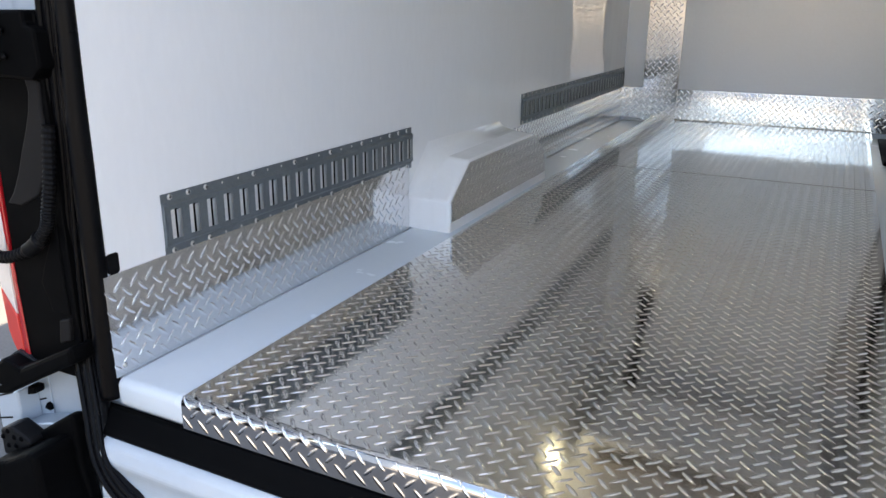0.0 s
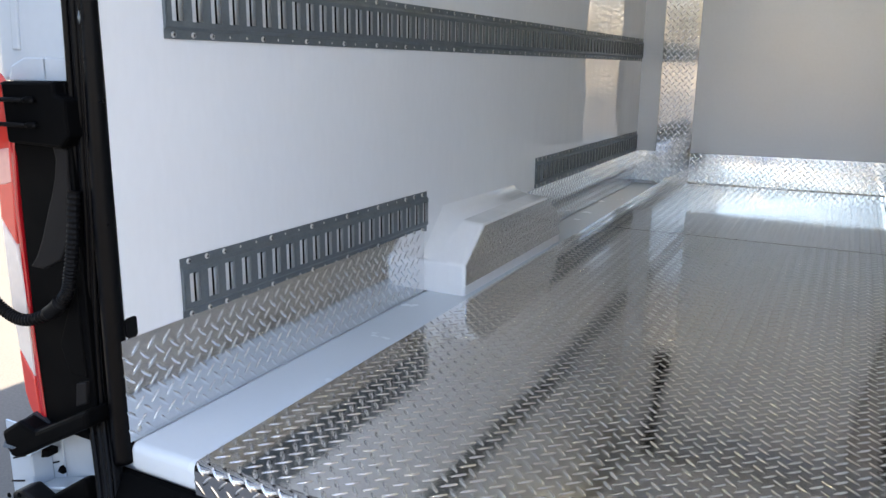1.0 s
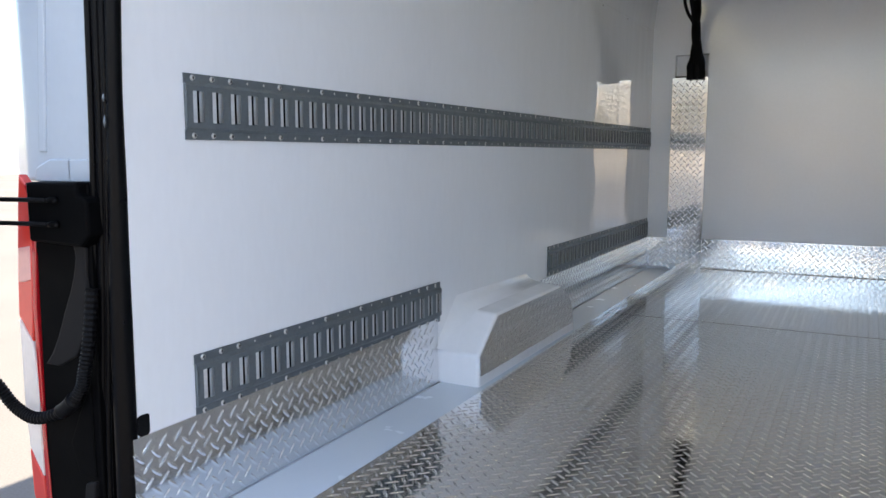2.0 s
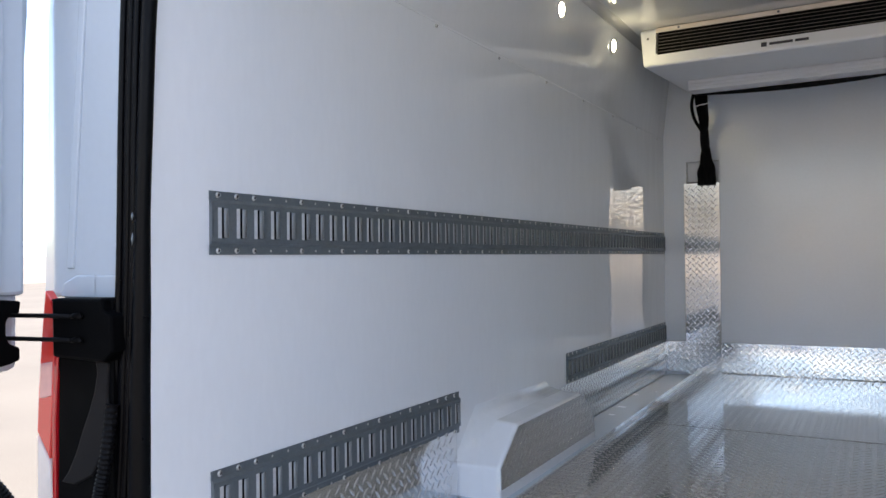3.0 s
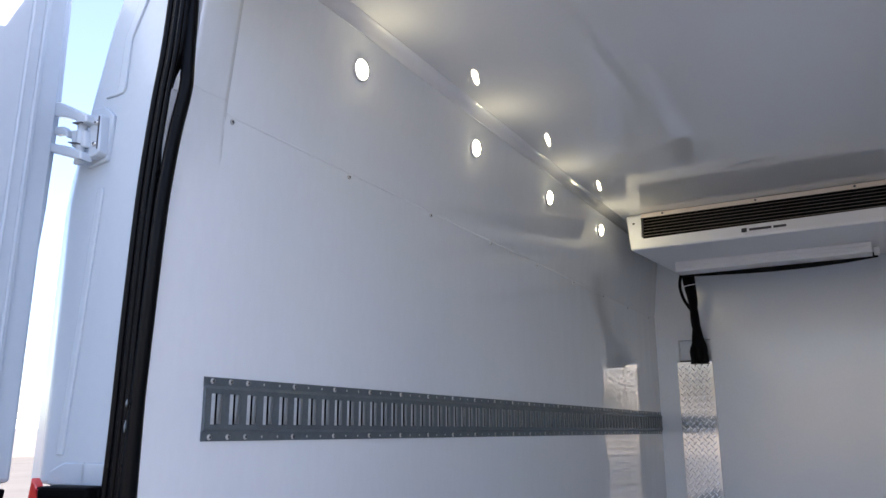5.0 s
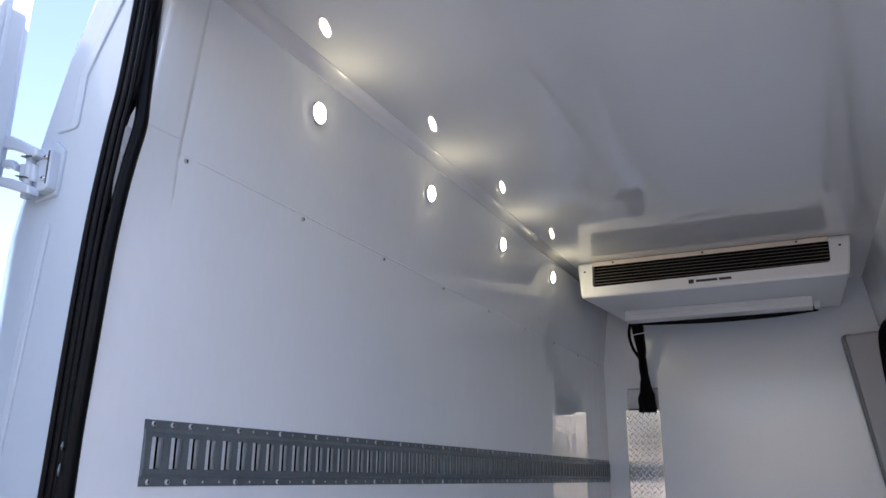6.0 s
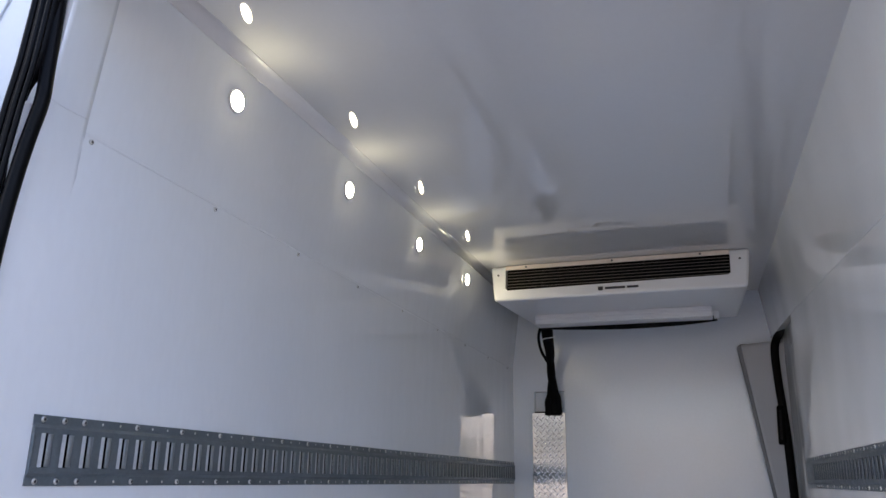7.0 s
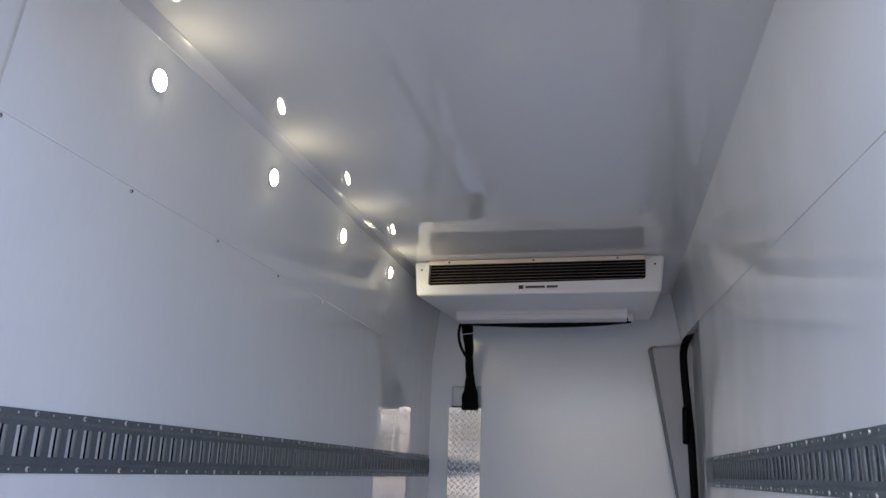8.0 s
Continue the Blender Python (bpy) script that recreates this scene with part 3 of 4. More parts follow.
def unit_casing():
    bm = bmesh.new()
    lo, hi = -0.207, -0.002
    front = [(-0.613, lo), (0.635, lo), (0.663, hi), (-0.645, hi)]
    rear = [(-0.585, lo + 0.035), (0.612, lo + 0.035), (0.65, hi), (-0.64, hi)]
    f = [bm.verts.new((x, 0, z)) for x, z in front]
    r = [bm.verts.new((x, DEEP, z)) for x, z in rear]
    hole = [(-0.556, -0.147), (0.564, -0.137), (0.569, -0.010), (-0.562, -0.010)]
    h = [bm.verts.new((x, 0, z)) for x, z in hole]
    d = [bm.verts.new((x, 0.04, z)) for x, z in hole]
    for i in range(4):
        j = (i + 1) % 4
        bm.faces.new((f[i], f[j], r[j], r[i]))
        bm.faces.new((f[i], f[j], h[j], h[i]))
        bm.faces.new((h[i], h[j], d[j], d[i]))
    bm.faces.new(r)
    bmesh.ops.recalc_face_normals(bm, faces=bm.faces)
    edges = [e for e in bm.edges if (e.verts[0] in f and e.verts[1] in f) or (e.verts[0] in f and e.verts[1] in r) or (e.verts[1] in f and e.verts[0] in r)]
    corner = [e for e in bm.edges if (e.verts[0] in h and e.verts[1] in d) or (e.verts[1] in h and e.verts[0] in d)]
    bmesh.ops.bevel(bm, geom=edges, offset=0.016, segments=5, affect="EDGES", profile=0.5)
    bmesh.ops.bevel(bm, geom=[e for e in corner if e.is_valid], offset=0.016, segments=4, affect="EDGES", profile=0.5)
    return bm


part("casing", unit_casing(), UNITW, unit)
part("outlet", box((-0.57, 0.038, -0.153), (0.572, 0.045, -0.005)), GRILLE, unit, "black outlet opening")
for k in range(6):
    z = -0.042 - k * 0.0176
    part("slat", prism([(0.005, z), (0.014, z + 0.0035), (0.014, z + 0.0018), (0.005, z - 0.0019)], "x", -0.558, 0.564), SLAT, unit)
part("trim_strip", box((-0.562, -0.006, -0.028), (0.566, 0.004, -0.0035), 0.002, 1), BEIGE, unit, "pale brushed metal strip")
DARK_HEAD = mesh_of("screw", dome(0.006, 0.003), INK)
for x in (-0.45, 0.0, 0.43):
    share("screw", DARK_HEAD, unit, Matrix.Translation((x, -0.006, -0.016)) @ pose(0, 0, 0, 90, 0, 0))
for x in (-0.60, 0.612):
    share("screw", DARK_HEAD, unit, Matrix.Translation((x, 0.0, -0.055)) @ pose(0, 0, 0, 90, 0, 0))
part("badge", box((-0.071, -0.003, -0.180), (-0.047, 0.002, -0.159)), INK, unit, "small dark square badge")
for x, w in ((-0.036, 0.099), (0.072, 0.056)):
    part("badge", box((x, -0.003, -0.175), (x + w, 0.002, -0.163)), INK, unit, "dark lettering bar")
pan = part("drain_pan", box((-0.50, 0.485, -0.243), (0.470, 0.605, -0.165), 0.006), UNITW, unit, "pale ribbed drain pan")
for k in range(3):
    z = -0.232 + k * 0.018
    part("rib", box((-0.495, 0.479, z), (0.465, 0.487, z + 0.006), 0.002, 1), UNITW, pan)
for x in (0.50,):
    part("bracket", box((x - 0.024, 0.57, -0.240), (x + 0.004, 0.60, -0.200), 0.004), UNITW, unit, "small white bracket")

for ob in unit.children:
    if ob.name.startswith("screw"):
        ob.location.y += LEAN * (ob.location.z + 0.2)
        continue
    for v in ob.data.vertices:
        if v.co.y < 0.12:
            v.co.y += LEAN * (v.co.z + 0.2)

# ---- hoses on the bulkhead ----
line = smooth_line([(0.27, 3.43, 1.612), (0.45, 3.44, 1.604), (0.75, 3.44, 1.594), (1.05, 3.44, 1.600), (1.25, 3.43, 1.614)])
hose = tagged(part("hose", tube(line, 0.0155, 10), RUBBER, smooth=True), "black rubber drain hose under the cooling unit", "hose")
bundle = bmesh.new()
for k, (dx, foot, r) in enumerate(((-0.012, -0.030, 0.021), (0.014, 0.030, 0.023), (0.002, 0.002, 0.024))):
    line = smooth_line([(0.283 + dx, 3.44, 1.65), (0.288 + dx, 3.47, 1.60), (0.283 + dx * 0.6, 3.56, 1.50), (0.273 - dx * 0.3, 3.66, 1.38), (0.266 + foot * 0.45, 3.73, 1.27), (0.260 + foot, 3.76, 1.20), (0.257 + foot, 3.775, 1.13)], 6)
    tube(line, [r * (1 + 0.10 * math.sin(i * 0.9 + 2 * k) * (0.3 if i < 12 else 1)) for i in range(len(line))], 12, bm=bundle)
conduit = tagged(part("conduit", bundle, RUBBER, smooth=True), "black wrapped hose bundle entering the channel cover", "hose bundle")
line = smooth_line([(0.265, 3.43, 1.625), (0.238, 3.48, 1.56), (0.238, 3.55, 1.49), (0.262, 3.62, 1.43)])
tagged(part("cable_loop", tube(line, 0.009, 8), RUBBER, smooth=True), "thin black cable looped beside the hose bundle", "cable")
tie = thing("cable_tie", (0.305, 3.49, 1.545), "white cable tie round the hose bundle", "cable tie")
part("band", tube([(-0.045, -0.015, 0.0), (-0.02, -0.034, 0.003), (0.02, -0.03, 0.008), (0.035, -0.012, 0.018)], 0.0025, 6), UNITW, tie)
tagged(part("channel_lip", box((NX0 + 0.002, BULK - 0.004, 1.1425), (NX1 - 0.02, BULK + 0.04, 1.152)), RUBBER), "black foam edge at the top of the channel cover", "edge strip")

# ---- lamps ----
for k in range(4):
    y, z = 0.58 + 0.694 * k, (1.710, 1.710, 1.713, 1.728)[k]
    slope = math.atan2(COVE, CEILZ - SEAM)
    x = 0.006 + (COVE - 0.002) * (z - SEAM) / (CEILZ + 0.02 - SEAM)
    lamp = thing("lamp", (x, y, z), "small round lit white lamp in the upper lining", "lamp", "row of lamps")
    lamp.matrix_basis = Matrix.Translation((x, y, z)) @ pose(0, 0, 0, 0, 90 + math.degrees(slope), 0)
    part("bezel", tube([(0, 0, -0.002), (0, 0, 0.003), (0, 0, 0.005)], [0.0325, 0.0325, 0.0300], 28), UNITW, lamp, smooth=True)
    part("diffuser", dome(0.0288, 0.008, 24, 4), LED, lamp, "glowing white face", smooth=True)
for ob in bpy.data.objects:
    if ob.name.startswith("diffuser"):
        ob.location.z = 0.004

# ---- screws of the seam ----
SEAM_SCREW = socket_head(0.0062, 0.004)
for k in range(9):
    ob = new("screw", SEAM_SCREW)
    ob.matrix_basis = Matrix.Translation((0.0, 0.152 + 0.436 * k, SEAM - 0.013)) @ pose(0, 0, 0, 0, 90, 0)
    tagged(ob, "small zinc screw below the lining seam", "screw", "seam screws")

# ---- vent slot in the lining ----
slot = prism([(0.006 * math.cos(a) - 0.007 * (1 if math.cos(a) < 0 else -1), 0.006 * math.sin(a) - 0.014 * (1 if math.sin(a) < 0 else -1)) for a in (2 * math.pi * (k + 0.5) / 16 for k in range(16))], "x", -0.002, 0.0015)
slot_ob = tagged(part("latch_hole", slot, RUBBER), "small black upright latch hole in the white lining", "latch hole")
slot_ob.location = (0, -0.008, 0.190)

# ---- door frame: seals, pillars, tail lamp, open door ----


def mirrored(points, s):
    return [(p[0] if s > 0 else MOUTH - p[0], *p[1:]) for p in points]


def rear_seal(s):
    ob = thing("door_seal", (0, 0, 0), "black ribbed rubber seal round the rear door frame", "door seal", "door seals")
    left = [(0.008, -0.04, 1.80), (0.001, -0.04, 1.68), (-0.012, -0.04, 1.50), (-0.028, -0.04, 1.39), (-0.0475, -0.04, 1.20), (-0.059, -0.04, 0.95), (-0.066, -0.04, 0.7), (-0.082, -0.04, 0.42), (-0.102, -0.04, 0.15), (-0.099, -0.045, 0.0), (-0.078, -0.058, -0.065), (-0.052, -0.075, -0.12), (-0.022, -0.095, -0.18), (0.022, -0.108, -0.225), (0.085, -0.112, -0.262), (0.2, -0.112, -0.285), (MOUTH / 2, -0.112, -0.295)]

    def beside(off, dy):
        """The seal's line moved sideways by off(z) and inward by dy."""
        pts = []
        for i, (x, y, z) in enumerate(left):
            p, q = left[max(i - 1, 0)], left[min(i + 1, len(left) - 1)]
            dx, dz = q[0] - p[0], q[2] - p[2]
            n = math.hypot(dx, dz)
            pts.append((x - off(z) * dz / n, y + dy, z + off(z) * dx / n))
        return pts

    for off, r, dy in ((0.007, 0.0066, 0.0), (0.0265, 0.0052, 0.001), (0.0425, 0.0052, 0.001)):
        part("rib", tube(smooth_line(mirrored(beside(lambda z: off, dy), s), 6), r, 10), SEALR, ob, smooth=True)

    part("web", tube(smooth_line(mirrored(beside(lambda z: 0.0185, 0.007), s), 6), 0.0085, 10), SEALR, ob, smooth=True)

    def slack(z):
        """How far the seal stands off the jamb, where it bends: 0 to 1."""
        return max(0.0, min(1.0, (z - 1.19) / 0.10, (1.50 - z) / 0.05))

    line = smooth_line(mirrored(beside(lambda z: 0.024 - 0.010 * slack(z), 0.020), s), 6)
    part("web", tube(line, [0.021 - 0.012 * slack(p.z) for p in line], 16), SEALR, ob, smooth=True)
    top = [(0.028, -0.010, 1.84), (0.030, -0.010, 1.68), (0.0345, -0.012, 1.48), (0.0345, -0.012, 1.415), (0.0225, -0.016, 1.34), (0.0140, -0.021, 1.26)]
    if s > 0:
        part("web", tube(smooth_line([(0.012, -0.008, 1.84), (0.012, -0.008, 1.68), (0.012, -0.010, 1.56), (0.012, -0.012, 1.47)], 5), [0.020] * 9 + [0.018, 0.016, 0.014, 0.012, 0.010, 0.007, 0.003], 12), SEALR, ob, smooth=True)
    else:
        top = [(-0.02, -0.02, 1.84), (-0.02, -0.02, 1.5), (-0.015, -0.02, 1.262)]
    bulb = top + [(0.0080, -0.027, 1.15), (0.0004, -0.029, 0.98), (-0.0075, -0.030, 0.80), (-0.0125, -0.030, 0.62), (-0.019, -0.030, 0.4), (-0.019, -0.034, 0.0), (-0.018, -0.036, -0.080)]
    line = smooth_line(mirrored(bulb, s), 6)
    part("bulb", tube(line, [0.0138 + 0.0067 * max(0.0, min(1.0, (0.80 - p.z) / 0.40)) for p in line], 24), SEALR, ob, "smooth black rubber bulb", smooth=True)
    if s > 0:
        for z, h in ((0.749, 0.011), (0.790, 0.007)):
            part("scuff", tube([(-0.011, -0.050, z - h), (-0.010, -0.0508, z), (-0.010, -0.050, z + h)], [0.0008, 0.0028, 0.0008], 8), STEEL, ob, "pale scuff in the rubber", smooth=True)
    return ob


rear_seal(1)
rear_seal(-1)


def pillar(s):
    ob = thing("rear_pillar", (0, 0, 0), "white painted rear door pillar", "van pillar", "rear pillars")
    edge = [(-0.285, 0.64), (-0.287, 1.22), (-0.276, 1.29), (-0.245, 1.45), (-0.20, 1.62), (-0.11, 1.86), (-0.04, 1.97)]
    inner = [(-0.025, 1.97), (-0.025, 0.9), (-0.03, 0.64)]
    rings = []
    for y, grow in ((-0.018, 0.0), (0.020, -0.09), (0.07, -0.09)):
        rings.append([(x, y, z) for x, z in mirrored([(min(x + grow * (1.0 if z < 0.9 else 0.78 if z < 1.3 else 0.6), -0.03), z) for x, z in edge] + inner, s)])
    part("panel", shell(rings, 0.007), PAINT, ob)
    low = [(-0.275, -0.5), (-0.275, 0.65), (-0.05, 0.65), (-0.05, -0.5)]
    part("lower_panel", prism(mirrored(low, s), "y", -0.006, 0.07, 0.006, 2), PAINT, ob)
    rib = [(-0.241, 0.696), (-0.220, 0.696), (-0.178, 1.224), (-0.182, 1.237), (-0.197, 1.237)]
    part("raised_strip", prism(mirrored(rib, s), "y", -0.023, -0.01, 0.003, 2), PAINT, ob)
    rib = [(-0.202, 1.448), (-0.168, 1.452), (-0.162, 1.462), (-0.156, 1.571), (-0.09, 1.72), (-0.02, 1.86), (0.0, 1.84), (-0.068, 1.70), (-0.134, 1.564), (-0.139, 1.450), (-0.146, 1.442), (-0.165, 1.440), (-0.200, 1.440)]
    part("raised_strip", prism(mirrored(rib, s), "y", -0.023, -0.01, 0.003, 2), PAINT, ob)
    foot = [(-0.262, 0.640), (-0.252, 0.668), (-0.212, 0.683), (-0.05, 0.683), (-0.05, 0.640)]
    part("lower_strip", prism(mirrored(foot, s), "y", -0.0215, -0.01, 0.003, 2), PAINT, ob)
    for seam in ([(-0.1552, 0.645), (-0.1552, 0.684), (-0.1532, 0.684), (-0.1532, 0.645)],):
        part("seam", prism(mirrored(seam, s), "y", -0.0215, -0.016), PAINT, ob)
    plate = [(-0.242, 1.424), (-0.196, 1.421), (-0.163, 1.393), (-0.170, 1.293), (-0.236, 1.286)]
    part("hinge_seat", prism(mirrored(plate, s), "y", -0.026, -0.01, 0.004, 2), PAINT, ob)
    return ob


def hinge(s, ob):
    shapes = (([(-0.209, 1.395), (-0.176, 1.391), (-0.170, 1.306), (-0.178, 1.300), (-0.206, 1.297)], -0.048, -0.022),
              ([(-0.310, 1.440), (-0.285, 1.433), (-0.194, 1.386), (-0.191, 1.369), (-0.215, 1.369), (-0.235, 1.383), (-0.270, 1.397), (-0.310, 1.408)], -0.068, -0.040),
              ([(-0.312, 1.346), (-0.257, 1.330), (-0.199, 1.306), (-0.196, 1.287), (-0.228, 1.296), (-0.312, 1.326)], -0.068, -0.040),
              ([(-0.252, 1.366), (-0.204, 1.357), (-0.199, 1.317), (-0.246, 1.326)], -0.060, -0.042),
              ([(-0.310, 1.385), (-0.280, 1.380), (-0.262, 1.366), (-0.262, 1.350), (-0.284, 1.362), (-0.310, 1.366)], -0.062, -0.044))
    bm = bmesh.new()
    for shape, y0, y1 in shapes:
        prism(mirrored(shape, s), "y", y0, y1, 0.004, 2, bm=bm)
    leaf = part("hinge", bm, PAINT, ob, "white painted steel hinge")
    for slit in ([(-0.1800, 1.386), (-0.1770, 1.386), (-0.1745, 1.312), (-0.1775, 1.312)], [(-0.236, 1.3765), (-0.205, 1.3715), (-0.205, 1.3690), (-0.236, 1.3740)], [(-0.244, 1.3345), (-0.214, 1.3270), (-0.214, 1.3245), (-0.244, 1.3320)]):
        part("slit", prism(mirrored(slit, s), "y", -0.0695 if slit[0][0] < -0.19 else -0.0492, -0.040), INK, leaf, "dark gap")
    x = -0.222 if s > 0 else MOUTH + 0.222
    part("pin", tube([(x, -0.054, 1.285), (x, -0.054, 1.392)], 0.010, 14), PAINT, leaf, smooth=True)
    for z in (1.372, 1.325):
        share("bolt", HEAD, leaf, Matrix.Translation(mirrored([(-0.186, -0.048, z)], s)[0]) @ pose(0, 0, 0, 90, 0, 0))


hinge(1, pillar(1))
hinge(-1, pillar(-1))


def tail_lamp(s):
    ob = thing("tail_lamp", (0, 0, 0), "tall red tail lamp with a clear middle on the van's corner", "tail lamp", "tail lamps")
    spans = ((REDL, "upper_lens", [(-0.262, 0.655), (-0.240, 0.632), (-0.232, 0.590), (-0.232, 0.555), (-0.237, 0.48), (-0.2425, 0.40), (-0.250, 0.328), (-0.290, 0.378), (-0.286, 0.44), (-0.279, 0.52), (-0.270, 0.60)], "red lens"),
             (CLEARL, "middle_lens", [(-0.250, 0.322), (-0.2405, 0.22), (-0.244, 0.054), (-0.283, 0.111), (-0.290, 0.2), (-0.290, 0.372)], "clear lens"),
             (REDL, "lower_lens", [(-0.244, 0.050), (-0.236, -0.05), (-0.255, -0.045), (-0.272, -0.012), (-0.280, 0.015), (-0.283, 0.106)], "red lens"))
    for mat, name, shape, label in spans:
        part(name, prism(mirrored(shape, s), "y", -0.053, -0.034, 0.003, 2), mat, ob, label)
    window = [(-0.276, 0.512), (-0.239, 0.518), (-0.242, 0.452), (-0.262, 0.446), (-0.280, 0.444)]
    part("reflector", prism(mirrored(window, s), "y", -0.0545, -0.045, 0.002, 2), PINKL, ob, "pale pink reflector window")
    edge = [(-0.246, 0.636), (-0.236, 0.634), (-0.216, 0.606), (-0.220, 0.55), (-0.2255, 0.48), (-0.232, 0.40), (-0.231, 0.22), (-0.221, -0.05), (-0.2355, -0.052), (-0.240, 0.22), (-0.242, 0.40), (-0.2365, 0.48), (-0.2315, 0.55), (-0.230, 0.59)]
    part("lens_edge", prism(mirrored(edge, s), "y", -0.054, -0.03, 0.002, 1), RIMR, ob, "dark red lens rim")
    return ob


tail_lamp(1)
tail_lamp(-1)


def pillar_cover(s):
    ob = thing("pillar_cover", (0, 0, 0), "black plastic cover beside the tail lamp", "pillar cover", "pillar covers")
    back = [(-0.233, -0.05), (-0.222, 0.50), (-0.24, 0.60), (-0.258, 0.638), (-0.065, 0.638), (-0.065, -0.05)]
    part("panel", prism(mirrored(back, s), "y", -0.051, -0.002, 0.002, 1), PLASTIC, ob)
    wing = [(-0.110, 0.534), (-0.086, 0.534), (-0.072, 0.523), (-0.076, 0.473), (-0.073, 0.430), (-0.080, 0.372), (-0.118, 0.315), (-0.170, 0.290), (-0.212, 0.290), (-0.188, 0.315), (-0.166, 0.352), (-0.146, 0.396), (-0.126, 0.436), (-0.112, 0.470), (-0.104, 0.505)]
    part("raised_edge", prism(mirrored(wing, s), "y", -0.056, -0.04, 0.004, 2), GREYP, ob, "dark grey moulded edge")
    lower = [(-0.083, 0.269), (-0.120, 0.205), (-0.149, 0.143), (-0.128, 0.085), (-0.080, 0.085), (-0.082, 0.14)]
    part("lower_edge", prism(mirrored(lower, s), "y", -0.055, -0.04, 0.003, 2), PLASTIC, ob)
    block = [(-0.114, 0.021), (-0.082, 0.034), (-0.077, 0.081), (-0.106, 0.072)]
    part("foot_block", prism(mirrored(block, s), "y", -0.060, -0.04, 0.003, 2), GREYP, ob, "dark grey moulded block")
    for shape in ([(-0.212, 0.530), (-0.214, 0.641), (-0.069, 0.643), (-0.068, 0.620), (-0.044, 0.612), (-0.042, 0.548), (-0.065, 0.527)],):
        part("check_box", prism(mirrored(shape, s), "y", -0.072, -0.02, 0.006, 2), PLASTIC, ob, "black door check housing")
    for z in (0.609, 0.565):
        pts = mirrored([(-0.115, -0.078, z), (-0.19, -0.082, z), (-0.30, -0.107, z)], s)
        knob = mirrored([(-0.140, -0.080, z), (-0.128, -0.080, z + 0.001), (-0.116, -0.079, z + 0.004)], s)
        part("rod_end", tube(knob, [0.0045, 0.0060, 0.0035], 10), PLASTIC, ob, "black rod end", smooth=True)
        part("check_rod", tube(pts, 0.0045, 8), RUBBER, ob, "thin black check rod", smooth=True)
        share("screw", SMALL, ob, Matrix.Translation(mirrored([(-0.128, -0.077, z + 0.002)], s)[0]) @ pose(0, 0, 0, 90, 0, 0))
    return ob


pillar_cover(1)
pillar_cover(-1)

line = smooth_line([(-0.062, -0.055, 0.45), (-0.063, -0.065, 0.367), (-0.074, -0.07, 0.302), (-0.092, -0.07, 0.257), (-0.143, -0.072, 0.213), (-0.216, -0.078, 0.188), (-0.270, -0.085, 0.205), (-0.300, -0.10, 0.25), (-0.322, -0.13, 0.30), (-0.326, -0.19, 0.33)], 16)
cable_conduit = tagged(part("cable_conduit", tube(line, 0.0125, 12, 0.002), RUBBER), "black corrugated cable conduit between pillar and door", "conduit")


part("sleeve", tube(line[54:66], [0.0165, 0.0165] + [0.0146] * 10, 14), RUBBER, cable_conduit, "smooth black sleeve", smooth=True)


def rear_door(s):
    ob = thing("rear_door", (0, 0, 0), "white rear van door standing open", "van door", "rear doors")

    def flat(shape, x0, x1, mat, name, bevel, label=""):
        a, b = (x0, x1) if s > 0 else (MOUTH - x1, MOUTH - x0)
        return part(name, prism(shape, "x", a, b, bevel, 2), mat, ob, label)
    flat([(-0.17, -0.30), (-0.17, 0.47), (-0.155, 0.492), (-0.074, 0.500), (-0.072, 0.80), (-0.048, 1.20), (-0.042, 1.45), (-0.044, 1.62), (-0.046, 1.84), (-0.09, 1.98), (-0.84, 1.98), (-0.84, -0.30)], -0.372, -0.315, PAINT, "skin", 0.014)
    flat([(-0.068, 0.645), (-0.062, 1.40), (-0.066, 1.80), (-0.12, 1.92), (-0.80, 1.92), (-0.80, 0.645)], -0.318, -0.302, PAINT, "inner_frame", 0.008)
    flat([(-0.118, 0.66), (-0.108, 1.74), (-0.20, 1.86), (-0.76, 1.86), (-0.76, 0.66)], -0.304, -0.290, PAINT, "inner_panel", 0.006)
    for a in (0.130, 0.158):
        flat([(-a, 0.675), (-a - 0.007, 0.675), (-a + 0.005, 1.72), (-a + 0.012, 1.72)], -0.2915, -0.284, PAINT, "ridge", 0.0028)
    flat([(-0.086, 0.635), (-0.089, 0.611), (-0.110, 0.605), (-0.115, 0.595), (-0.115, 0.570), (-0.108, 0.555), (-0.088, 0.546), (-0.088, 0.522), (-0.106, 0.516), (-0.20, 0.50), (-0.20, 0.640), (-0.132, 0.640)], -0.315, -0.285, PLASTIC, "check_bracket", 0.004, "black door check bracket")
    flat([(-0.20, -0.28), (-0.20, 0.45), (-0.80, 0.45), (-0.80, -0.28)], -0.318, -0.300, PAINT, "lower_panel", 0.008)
    return ob


rear_door(1)
rear_door(-1)

# ---- sill and bumper ----
sill = thing("door_sill", (0, 0, 0), "black scuff plate over a white painted rear sill", "door sill")
part("scuff_plate", prism([(LIP + 0.01, -0.097), (LIP - 0.004, -0.099), (-0.071, -0.124), (-0.079, -0.134), (-0.070, -0.15), (LIP + 0.01, -0.13)], "x", -0.03, MOUTH + 0.03), PLASTIC, sill, "black rubber scuff plate")
body = [(-0.02, -0.137), (-0.074, -0.137), (-0.090, -0.148), (-0.100, -0.175), (-0.094, -0.20), (-0.094, -0.22), (-0.101, -0.245), (-0.101, -0.30), (-0.09, -0.37), (-0.02, -0.40)]
painted = part("painted_sill", prism(body, "x", 0.0, MOUTH, 0.006, 2), PAINT, sill, "white painted folded sill")


